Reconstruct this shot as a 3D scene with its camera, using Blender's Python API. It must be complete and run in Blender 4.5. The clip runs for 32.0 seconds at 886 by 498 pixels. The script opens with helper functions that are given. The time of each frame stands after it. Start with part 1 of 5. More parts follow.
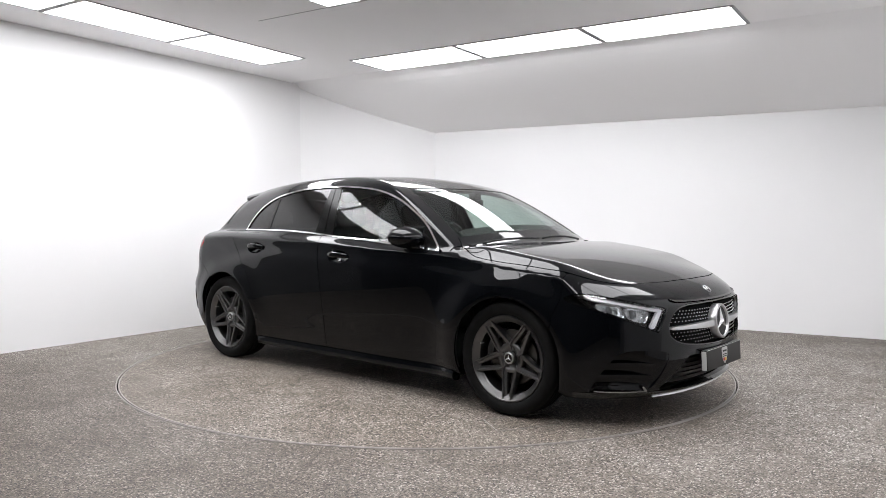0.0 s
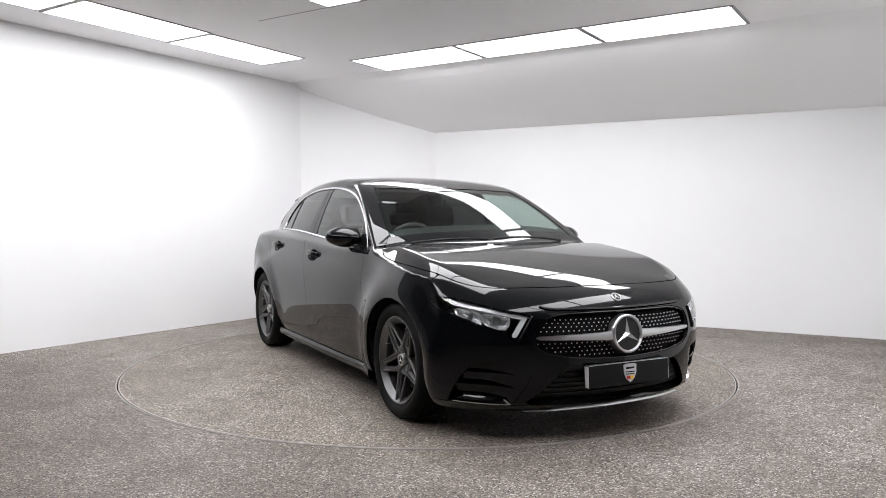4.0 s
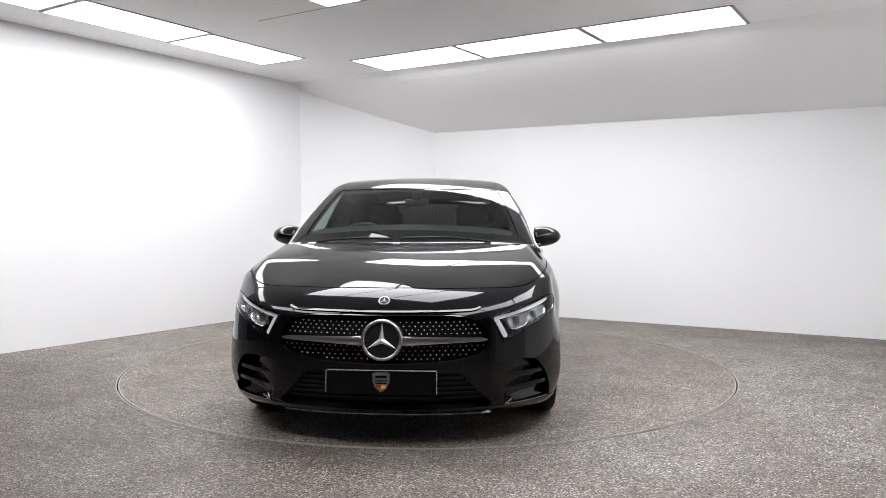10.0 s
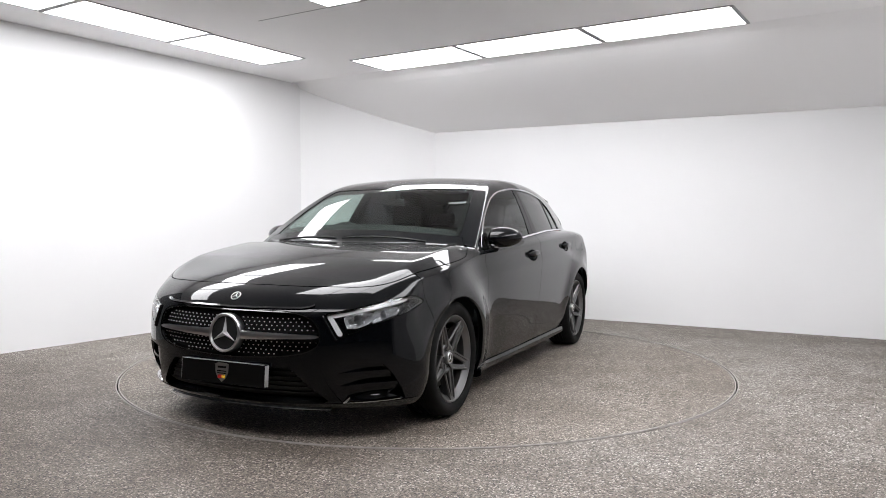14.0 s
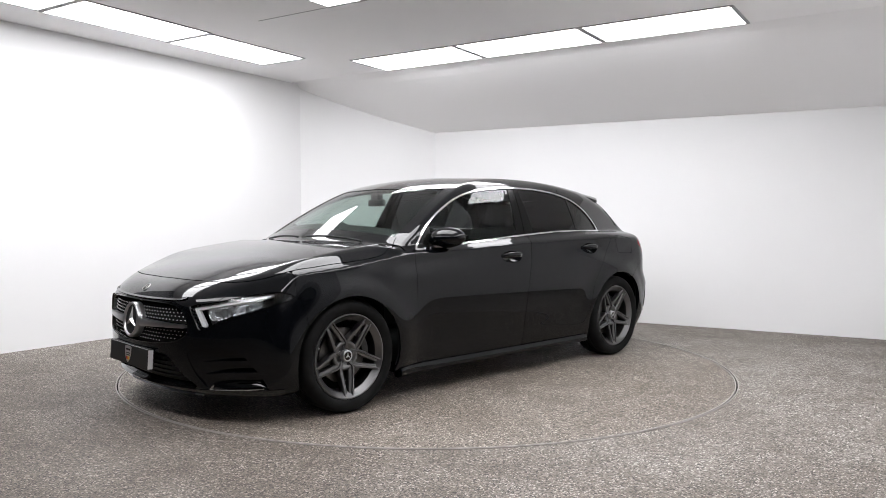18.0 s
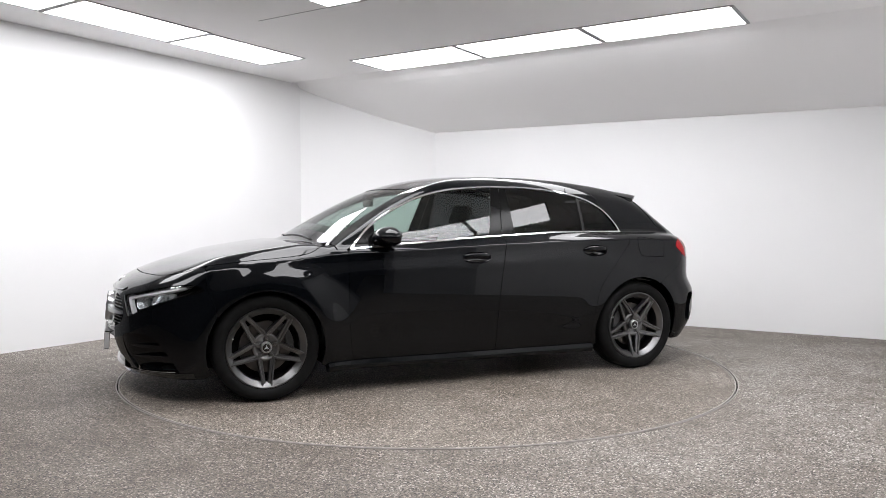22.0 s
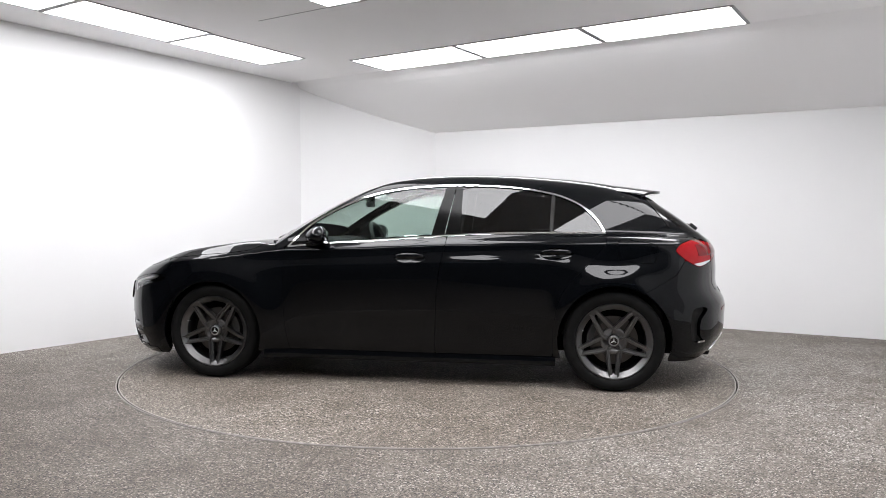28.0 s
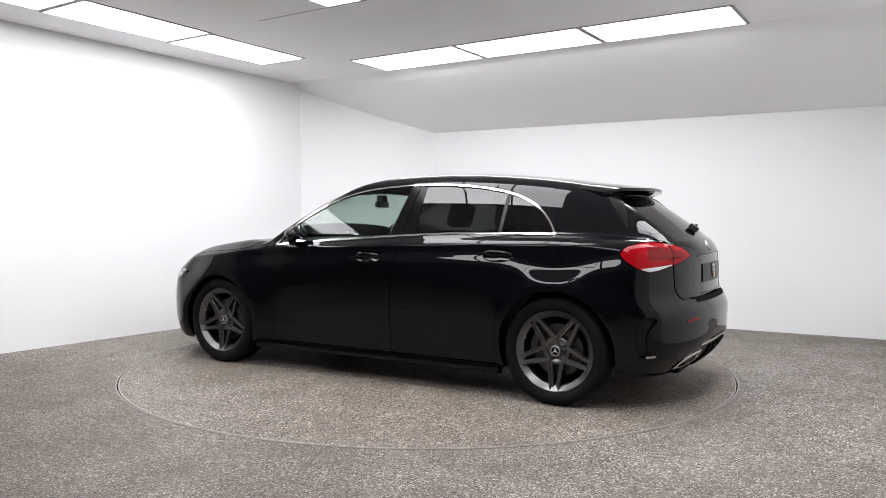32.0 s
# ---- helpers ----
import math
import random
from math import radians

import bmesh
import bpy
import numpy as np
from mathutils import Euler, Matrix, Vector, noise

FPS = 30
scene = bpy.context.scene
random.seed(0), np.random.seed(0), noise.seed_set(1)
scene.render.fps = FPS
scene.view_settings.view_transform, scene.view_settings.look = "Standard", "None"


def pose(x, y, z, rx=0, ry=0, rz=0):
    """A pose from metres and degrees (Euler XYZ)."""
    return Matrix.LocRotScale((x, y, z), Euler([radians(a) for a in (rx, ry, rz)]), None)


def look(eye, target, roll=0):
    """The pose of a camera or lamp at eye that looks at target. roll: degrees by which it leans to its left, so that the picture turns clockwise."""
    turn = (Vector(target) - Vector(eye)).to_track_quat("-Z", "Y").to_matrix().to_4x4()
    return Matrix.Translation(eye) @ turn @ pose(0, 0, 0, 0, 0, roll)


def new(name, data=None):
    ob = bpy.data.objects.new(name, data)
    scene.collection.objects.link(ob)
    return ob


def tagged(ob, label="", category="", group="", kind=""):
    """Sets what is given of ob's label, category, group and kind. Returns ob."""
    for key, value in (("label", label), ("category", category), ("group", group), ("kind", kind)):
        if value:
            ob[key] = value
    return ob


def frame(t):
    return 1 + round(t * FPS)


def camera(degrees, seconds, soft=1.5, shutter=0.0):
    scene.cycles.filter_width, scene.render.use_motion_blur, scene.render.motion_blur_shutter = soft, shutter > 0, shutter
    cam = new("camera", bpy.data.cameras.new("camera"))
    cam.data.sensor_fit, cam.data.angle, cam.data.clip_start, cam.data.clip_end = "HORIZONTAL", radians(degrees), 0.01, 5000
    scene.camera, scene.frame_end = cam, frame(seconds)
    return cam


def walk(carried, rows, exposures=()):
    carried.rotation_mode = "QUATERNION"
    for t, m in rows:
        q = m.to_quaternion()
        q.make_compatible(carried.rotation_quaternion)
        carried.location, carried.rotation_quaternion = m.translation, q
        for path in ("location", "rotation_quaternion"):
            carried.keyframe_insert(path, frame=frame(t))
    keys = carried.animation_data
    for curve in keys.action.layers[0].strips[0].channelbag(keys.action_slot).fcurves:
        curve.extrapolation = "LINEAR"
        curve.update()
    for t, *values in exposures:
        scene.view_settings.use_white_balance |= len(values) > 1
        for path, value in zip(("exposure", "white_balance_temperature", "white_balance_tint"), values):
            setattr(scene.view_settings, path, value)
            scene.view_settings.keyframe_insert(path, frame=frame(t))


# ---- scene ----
EYE, TARGET = (0.0, -5.827, 1.107), (0.1015, 0.0, 0.879)
cam = camera(60.8, 32.0, 0.8)
walk(cam, [(0, look(EYE, TARGET, 0.22)), (32, look(EYE, TARGET, 0.22))])

# ---- light: a dim world, for the studio is closed; all light comes from the ceiling panels ----
world = bpy.data.worlds.new("world")
scene.world = world
world.use_nodes = True
world.node_tree.nodes["Background"].inputs[0].default_value = (0.6, 0.62, 0.66, 1)
world.node_tree.nodes["Background"].inputs[1].default_value = 0.02
scene.view_settings.exposure = 0.0
PANEL_GLOW = 12.4


# ---- materials ----
def material(name, colour=(0.5, 0.5, 0.5), rough=0.5, metal=0.0, coat=0.0, spec=0.5):
    m = bpy.data.materials.new(name)
    m.use_nodes = True
    b = m.node_tree.nodes["Principled BSDF"]
    b.inputs["Base Color"].default_value = (*colour, 1)
    b.inputs["Roughness"].default_value = rough
    b.inputs["Metallic"].default_value = metal
    b.inputs["Coat Weight"].default_value = coat
    b.inputs["Coat Roughness"].default_value = 0.008
    b.inputs["Coat IOR"].default_value = 1.345
    b.inputs["Specular IOR Level"].default_value = spec
    return m


def node(m, kind, **inputs):
    n = m.node_tree.nodes.new(kind)
    for key, value in inputs.items():
        n.inputs[key.replace("_", " ")].default_value = value
    return n


def link(m, a, out, b, into):
    m.node_tree.links.new(a.outputs[out], b.inputs[into])


def ramp(m, stops, constant=False):
    n = m.node_tree.nodes.new("ShaderNodeValToRGB")
    n.color_ramp.interpolation = "CONSTANT" if constant else "LINEAR"
    e = n.color_ramp.elements
    while len(e) < len(stops):
        e.new(0.5)
    for el, (at, c) in zip(e, stops):
        el.position, el.color = at, (*c, 1)
    return n


def mottled(m, dark, light, scale, bump=0.0, bump_scale=60.0, detail=4.0):
    """Two tones in soft clouds over the surface, with fine relief."""
    b = m.node_tree.nodes["Principled BSDF"]
    tc = node(m, "ShaderNodeTexCoord")
    n = node(m, "ShaderNodeTexNoise", Scale=scale, Detail=detail)
    r = ramp(m, [(0.3, dark), (0.7, light)])
    link(m, tc, "Object", n, "Vector"), link(m, n, "Fac", r, "Fac"), link(m, r, "Color", b, "Base Color")
    if bump:
        n2 = node(m, "ShaderNodeTexNoise", Scale=bump_scale, Detail=3.0)
        bp = node(m, "ShaderNodeBump", Strength=bump, Distance=0.002)
        link(m, tc, "Object", n2, "Vector"), link(m, n2, "Fac", bp, "Height"), link(m, bp, "Normal", b, "Normal")
    return m


def aggregate(name, tints, grime, scale, dark_patch=False):
    """Resin-bound gravel: small stones of several tints, with clouds of grime on them."""
    m = material(name, rough=0.62)
    b = m.node_tree.nodes["Principled BSDF"]
    tc = node(m, "ShaderNodeTexCoord")
    v = node(m, "ShaderNodeTexVoronoi", Scale=scale)
    sep = node(m, "ShaderNodeSeparateColor")
    r = ramp(m, tints, True)
    link(m, tc, "Object", v, "Vector"), link(m, v, "Color", sep, "Color"), link(m, sep, "Red", r, "Fac")
    big = node(m, "ShaderNodeTexNoise", Scale=0.55, Detail=6.0, Roughness=0.6)
    mid = node(m, "ShaderNodeTexNoise", Scale=2.6, Detail=6.0, Roughness=0.72)
    rb, rm = ramp(m, grime), ramp(m, [(0.34, (0.70, 0.665, 0.63)), (0.60, (1.04, 1.04, 1.04))])
    link(m, tc, "Object", big, "Vector"), link(m, tc, "Object", mid, "Vector")
    link(m, big, "Fac", rb, "Fac"), link(m, mid, "Fac", rm, "Fac")
    # a broad patch with a ragged edge, darker and browner towards (-3.0, -3.3)
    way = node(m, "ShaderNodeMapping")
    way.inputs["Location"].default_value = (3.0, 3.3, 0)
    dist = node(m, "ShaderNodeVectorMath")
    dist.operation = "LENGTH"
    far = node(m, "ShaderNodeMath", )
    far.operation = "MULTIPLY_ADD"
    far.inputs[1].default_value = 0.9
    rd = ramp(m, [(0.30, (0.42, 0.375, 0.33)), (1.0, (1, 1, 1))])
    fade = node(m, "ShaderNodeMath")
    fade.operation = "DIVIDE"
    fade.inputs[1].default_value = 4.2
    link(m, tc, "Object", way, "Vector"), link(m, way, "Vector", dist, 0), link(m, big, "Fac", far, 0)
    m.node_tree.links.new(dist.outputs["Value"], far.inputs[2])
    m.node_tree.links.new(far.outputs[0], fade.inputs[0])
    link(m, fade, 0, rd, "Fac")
    last = r
    for other in (rb, rm, rd) if dark_patch else (rb, rm):
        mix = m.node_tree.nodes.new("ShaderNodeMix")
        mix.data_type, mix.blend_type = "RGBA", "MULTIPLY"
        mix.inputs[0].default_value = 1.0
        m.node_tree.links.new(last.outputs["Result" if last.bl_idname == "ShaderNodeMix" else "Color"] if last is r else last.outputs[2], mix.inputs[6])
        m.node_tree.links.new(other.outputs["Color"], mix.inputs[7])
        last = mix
    m.node_tree.links.new(last.outputs[2], b.inputs["Base Color"])
    bp = node(m, "ShaderNodeBump", Strength=0.5, Distance=0.003)
    link(m, v, "Distance", bp, "Height")
    bp.invert = True
    link(m, bp, "Normal", b, "Normal")
    return m


def glow(name, colour, strength):
    m = material(name, colour, 0.4)
    b = m.node_tree.nodes["Principled BSDF"]
    b.inputs["Emission Color"].default_value = (*colour, 1)
    b.inputs["Emission Strength"].default_value = strength
    return m


def glass(name, tint, rough=0.0):
    """A thin pane: lets light through with a tint, and mirrors by Fresnel."""
    m = bpy.data.materials.new(name)
    m.use_nodes = True
    t = m.node_tree
    t.nodes.remove(t.nodes["Principled BSDF"])
    tr = node(m, "ShaderNodeBsdfTransparent", Color=(*tint, 1))
    gl = node(m, "ShaderNodeBsdfGlossy", Roughness=rough)
    lw = node(m, "ShaderNodeLayerWeight", Blend=0.5)
    power = node(m, "ShaderNodeMath")
    power.operation = "POWER"
    power.inputs[1].default_value = 5.0
    scale = node(m, "ShaderNodeMath")
    scale.operation = "MULTIPLY_ADD"
    scale.inputs[1].default_value, scale.inputs[2].default_value = 0.92, 0.048
    mix = node(m, "ShaderNodeMixShader")
    t.links.new(lw.outputs["Facing"], power.inputs[0])
    t.links.new(power.outputs[0], scale.inputs[0])
    t.links.new(scale.outputs[0], mix.inputs[0])
    t.links.new(tr.outputs[0], mix.inputs[1])
    t.links.new(gl.outputs[0], mix.inputs[2])
    t.links.new(mix.outputs[0], t.nodes["Material Output"].inputs["Surface"])
    return m


WHITE_WALL = mottled(material("white_wall_paint", rough=0.75), (0.78, 0.78, 0.785), (0.81, 0.81, 0.813), 0.8, 0.25, 90)
CEILING = mottled(material("ceiling_paint", rough=0.85), (0.89, 0.885, 0.89), (0.91, 0.905, 0.91), 0.7, 0.2, 80)
# tones for wall stretches out of view: dimness put into the colour
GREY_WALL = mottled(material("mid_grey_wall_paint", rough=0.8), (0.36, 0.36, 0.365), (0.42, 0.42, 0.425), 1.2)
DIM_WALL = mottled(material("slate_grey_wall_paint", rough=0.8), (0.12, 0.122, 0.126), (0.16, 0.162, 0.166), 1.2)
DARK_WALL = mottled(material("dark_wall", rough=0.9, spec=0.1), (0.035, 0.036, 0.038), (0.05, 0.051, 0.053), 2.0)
STONES = [(0.0, (0.034, 0.029, 0.024)), (0.17, (0.126, 0.110, 0.094)), (0.40, (0.204, 0.182, 0.160)), (0.67, (0.278, 0.254, 0.231)), (0.90, (0.58, 0.555, 0.525))]
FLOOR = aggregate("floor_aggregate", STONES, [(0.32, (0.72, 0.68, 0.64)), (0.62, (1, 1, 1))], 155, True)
TABLE_TOP = aggregate("turntable_aggregate", STONES, [(0.35, (0.72, 0.67, 0.61)), (0.7, (0.97, 0.945, 0.91))], 155)
GAP = material("gap_black", (0.004, 0.004, 0.004), 0.9, spec=0.1)
HATCH_STEEL = material("dull_hatch_steel", (0.34, 0.32, 0.30), 0.55, 0.3)
LIGHT_PANEL = glow("light_panel_diffuser", (0.975, 0.972, 1.0), PANEL_GLOW)
PANEL_FRAME = material("panel_frame_grey", (0.33, 0.33, 0.33), 0.6)

PAINT = material("black_car_paint", (0.0014, 0.0018, 0.0026), 0.4, 0.0, 1.0, 0.02)
GLOSS_BLACK = material("gloss_black_trim", (0.004, 0.004, 0.004), 0.08, 0.0, 0.5)
PILLAR_BLACK = material("pillar_foil_black", (0.004, 0.004, 0.004), 0.15, spec=0.12)
PLASTIC = mottled(material("black_plastic", rough=0.5, spec=0.3), (0.005, 0.005, 0.005), (0.008, 0.008, 0.008), 30, 0.2, 300)
INSIDE = material("dark_interior", (0.012, 0.012, 0.013), 0.75)
SEAT = mottled(material("black_seat_cloth", rough=0.85), (0.014, 0.014, 0.015), (0.024, 0.024, 0.025), 25, 0.3, 200)
CHROME = material("bright_chrome", (0.85, 0.86, 0.87), 0.08, 1.0)
SATIN = material("satin_silver", (0.50, 0.50, 0.51), 0.28, 1.0)
RIM = mottled(material("grey_alloy", rough=0.36, metal=1.0), (0.135, 0.134, 0.134), (0.165, 0.164, 0.164), 6)
TYRE = mottled(material("tyre_rubber", rough=0.65, spec=0.1), (0.005, 0.005, 0.005), (0.009, 0.009, 0.009), 14, 0.2, 150)
DISC = material("brake_steel", (0.10, 0.095, 0.09), 0.4, 1.0)
WINDOW = glass("clear_tinted_glass", (0.60, 0.70, 0.66))
PRIVACY = glass("privacy_glass", (0.045, 0.045, 0.048))
SCREEN = glass("windscreen_glass", (0.62, 0.70, 0.67))
LENS = glass("clear_lens", (0.95, 0.96, 0.97))
RED_LENS = material("red_lamp_lens", (0.26, 0.003, 0.006), 0.08, 0.0, 0.3, 0.1)
DARK_RED = material("dark_red_lens", (0.13, 0.004, 0.006), 0.1, 0.0, 0.3, 0.1)
WHITE_LENS = material("white_lamp_lens", (0.55, 0.55, 0.56), 0.15, 0.0, 1.0)
LAMP_SILVER = material("lamp_reflector", (0.62, 0.63, 0.64), 0.26, 0.75)
LIGHT_GUIDE = material("light_guide_white", (0.80, 0.80, 0.81), 0.25)
PLATE = material("plate_cover_black", (0.004, 0.004, 0.004), 0.3, spec=0.15)
WINDOW_BALL = material("lamp_glass_block", (0.13, 0.135, 0.14), 0.15, 0.3, 0.5)
CHROME_DARK = material("smoked_chrome", (0.45, 0.45, 0.46), 0.12, 1.0)
DARK_RED_FLAT = material("shield_red", (0.45, 0.02, 0.02), 0.4)
GOLD_FLAT = material("shield_yellow", (0.75, 0.45, 0.04), 0.4)
DISC_DARK = material("caliper_grey", (0.05, 0.05, 0.05), 0.45, 0.5)
INSIDE_GLOSS = material("interior_black_satin", (0.02, 0.02, 0.021), 0.35)
LINING = material("roof_lining_grey", (0.10, 0.10, 0.10), 0.9)
STUD = material("chromed_stud", (0.62, 0.62, 0.63), 0.3, 0.35)
STAR = material("polished_badge", (0.72, 0.72, 0.73), 0.25, 0.5)


# ---- mesh helpers ----
def part(name, bm, mat, parent=None, label="", smooth=False):
    me = bpy.data.meshes.new(name)
    bm.normal_update()
    bm.to_mesh(me)
    bm.free()
    me.materials.append(mat)
    if smooth:
        me.shade_smooth()
    ob = new(name, me)
    if parent:
        ob.parent = parent
    return tagged(ob, label) if label else ob


def box(bm, lo, hi, bevel=0.0, m=None):
    r = bmesh.ops.create_cube(bm, size=1.0)["verts"]
    size, mid = [(b - a) for a, b in zip(lo, hi)], [(a + b) / 2 for a, b in zip(lo, hi)]
    for v in r:
        v.co = Vector([c * s + o for c, s, o in zip(v.co, size, mid)])
    if bevel:
        es = list({e for v in r for e in v.link_edges})
        r = bmesh.ops.bevel(bm, geom=es, offset=bevel, segments=2, affect="EDGES", profile=0.6)["verts"]
    if m:
        bmesh.ops.transform(bm, matrix=m, verts=list({v for v in r}))
    return bm


def prism(bm, poly, z0, z1):
    """An upright prism over a plan outline, counter-clockwise."""
    lo = [bm.verts.new((x, y, z0)) for x, y in poly]
    hi = [bm.verts.new((x, y, z1)) for x, y in poly]
    n = len(poly)
    bm.faces.new(lo[::-1]), bm.faces.new(hi)
    for i in range(n):
        bm.faces.new((lo[i], lo[(i + 1) % n], hi[(i + 1) % n], hi[i]))
    return bm


def revolve(bm, profile, n=64, axis="z", closed=False):
    """Turns (radius, height) pairs about an axis."""
    rings = []
    for i in range(n):
        a = 2 * math.pi * i / n
        c, s = math.cos(a), math.sin(a)
        ring = []
        for r, h in profile:
            co = (r * c, r * s, h) if axis == "z" else (r * c, h, r * s)
            ring.append(bm.verts.new(co))
        rings.append(ring)
    k = len(profile)
    for i in range(n):
        a, b = rings[i], rings[(i + 1) % n]
        for j in range(k if closed else k - 1):
            q = (a[j], b[j], b[(j + 1) % k], a[(j + 1) % k])
            bm.faces.new(q if axis == "z" else q[::-1])
    return bm


def tube(bm, pts, r, n=8, closed=False):
    """A round rod along a line of points."""
    pts = [Vector(p) for p in pts]
    rings = []
    for i, p in enumerate(pts):
        a = pts[i - 1] if i or closed else p
        b = pts[(i + 1) % len(pts)] if i < len(pts) - 1 or closed else p
        d = (b - a).normalized()
        u = d.cross(Vector((0, 0, 1)) if abs(d.z) < 0.9 else Vector((1, 0, 0))).normalized()
        w = d.cross(u)
        rings.append([bm.verts.new(p + r * (math.cos(2 * math.pi * j / n) * u + math.sin(2 * math.pi * j / n) * w)) for j in range(n)])
    for i in range(len(rings) if closed else len(rings) - 1):
        a, b = rings[i], rings[(i + 1) % len(rings)]
        for j in range(n):
            bm.faces.new((a[j], b[j], b[(j + 1) % n], a[(j + 1) % n]))
    if not closed:
        bm.faces.new(rings[0]), bm.faces.new(rings[-1][::-1])
    return bm


# ---- the studio: axes u along the far wall, v away from the camera, turned against the world ----
ORIGIN, UX, VX = Vector((-0.81, 1.83)), Vector((0.829, -0.559)), Vector((0.559, 0.829))
CEIL_Z, EAVE_Z = 2.70, 2.165
U0, U1, U2, V0 = -1.39, 5.06, 7.7, -6.9      # left wall, hidden right wall, its wider part beside the camera, hidden wall behind the camera


def uv(u, v):
    p = ORIGIN + u * UX + v * VX
    return p.x, p.y


def far_v(u):
    """The far wall stands slightly askew."""
    return 1.915 + 0.068 * (u + 0.24)


def wall(name, a, b, z1, mat, thick=0.15, label=""):
    """A straight wall from a to b (u, v), its inner face on that line, with the room on its right-hand side."""
    ax, bx = Vector(uv(*a)), Vector(uv(*b))
    d = (bx - ax).normalized()
    n = Vector((-d.y, d.x)) * thick
    bm = bmesh.new()
    prism(bm, [tuple(ax), tuple(bx), tuple(bx + n), tuple(ax + n)], -0.05, z1)
    bmesh.ops.recalc_face_normals(bm, faces=bm.faces)
    return tagged(part(name, bm, mat), label, kind="structure")


CHAMFER_V = 0.75
WHITE_END, GREY_END = -2.95, -4.35
# out of view from here to WHITE_END: darkened to dim the car's reflections
wall("wall_left_dark", (U0, V0 - 0.2), (U0, GREY_END), CEIL_Z, DARK_WALL, label="unseen stretch of the studio wall, coloured dark to dim reflections")
wall("wall_left_grey", (U0, GREY_END), (U0, WHITE_END), CEIL_Z, DIM_WALL, label="unseen stretch of the studio wall, toned slate grey to dim reflections")
wall("wall_left", (U0, WHITE_END), (U0, CHAMFER_V), CEIL_Z, WHITE_WALL, label="plain white painted studio wall, evenly lit")
wall("wall_corner", (U0, CHAMFER_V), (-0.24, far_v(-0.24)), CEIL_Z, WHITE_WALL, label="angled white painted corner wall of the studio")
wall("wall_far", (-0.24, far_v(-0.24)), (U1 + 0.1, far_v(U1)), EAVE_Z + 0.05, WHITE_WALL, label="plain white painted studio wall under a sloped ceiling")
wall("wall_side", (U1, far_v(U1) + 0.1), (U1, -1.9), CEIL_Z, WHITE_WALL, label="plain white painted side wall of the studio")
# unseen walls, added and toned down for what the car's paint mirrors
wall("wall_side_grey", (U1, -1.9), (U1, WHITE_END), CEIL_Z, GREY_WALL, label="unseen stretch of the studio side wall, toned mid grey to soften reflections")
wall("wall_side_return", (U1, WHITE_END - 0.15), (U2, WHITE_END - 0.15), CEIL_Z, DIM_WALL, label="unseen slate grey return added to the studio side wall")
wall("wall_side_dark", (U2, WHITE_END - 0.15), (U2, V0), CEIL_Z, DARK_WALL, label="unseen dark side wall added beside the camera")
wall("wall_back", (U2, V0), (U0 - 0.15, V0), CEIL_Z, DARK_WALL, label="unseen dark back wall added to close the studio")

# ceiling: flat over the room, then a gentle curve down to the eave of the far wall
bm = bmesh.new()
SLOPE_V = 0.66
rows = []
for i, u in enumerate([-1.9 + 0.4 * k for k in range(27)]):
    row = []
    for j in range(3):
        v = (V0 - 0.4, -3.0, SLOPE_V - 0.06)[j]
        row.append((*uv(u, v), CEIL_Z))
    for j in range(17):
        s = j / 16
        v = SLOPE_V + s * (far_v(u) + 0.05 - SLOPE_V)
        ease = s + 0.04 * math.sin(math.pi * s) - 0.05 * (1 - s) * math.exp(-s * 14)
        row.append((*uv(u, v), CEIL_Z - 0.012 - (CEIL_Z - 0.012 - EAVE_Z) * min(1.0, ease * 1.02)))
    rows.append([bm.verts.new(p) for p in row])
for a, b in zip(rows, rows[1:]):
    for j in range(len(a) - 1):
        bm.faces.new((a[j], a[j + 1], b[j + 1], b[j]))
top = bmesh.ops.extrude_face_region(bm, geom=bm.faces[:])
bmesh.ops.translate(bm, verts=[g for g in top["geom"] if isinstance(g, bmesh.types.BMVert)], vec=(0, 0, 0.12))
bmesh.ops.recalc_face_normals(bm, faces=bm.faces)
ceiling = tagged(part("ceiling", bm, CEILING), "matt off-white ceiling sloping down to one wall", kind="structure")

bm = bmesh.new()
prism(bm, [uv(0.35, -1.552), uv(1.09, -1.552), uv(1.09, -1.546), uv(0.35, -1.546)], CEIL_Z - 0.003, CEIL_Z + 0.002)
bmesh.ops.recalc_face_normals(bm, faces=bm.faces)
tagged(part("ceiling_trim", bm, PANEL_FRAME), "thin grey joint strip in the ceiling", kind="structure")

# light panels, 0.6 x 1.2 m, in rows under the ceiling
LONG, WIDE = 1.224, 0.60


def light_panel(u, v, along_u, long=LONG, wide=WIDE):
    """One recessed panel; (u, v) is its low corner."""
    du, dv = (long, wide) if along_u else (wide, long)
    root = new("ceiling_light")
    root.location = (*uv(u + du / 2, v + dv / 2), CEIL_Z)
    root.rotation_euler = (0, 0, math.atan2(UX.y, UX.x))
    bm = bmesh.new()
    hx, hy = du / 2, dv / 2
    rx, ry = (0.027, 0.007) if along_u else (0.007, 0.027)
    for lo, hi in (((-hx, -hy), (hx, -hy + ry)), ((-hx, hy - ry), (hx, hy)), ((-hx, -hy + ry), (-hx + rx, hy - ry)), ((hx - rx, -hy + ry), (hx, hy - ry))):
        box(bm, (*lo, -0.010), (*hi, 0.002))
    part("frame", bm, PANEL_FRAME, root)
    bm = bmesh.new()
    box(bm, (-hx + rx, -hy + ry, -0.006), (hx - rx, hy - ry, 0.001))
    part("diffuser", bm, LIGHT_PANEL, root, "glowing white diffuser")
    return tagged(root, "rectangular white light panel glowing in the ceiling", "ceiling light", "ceiling light panels")


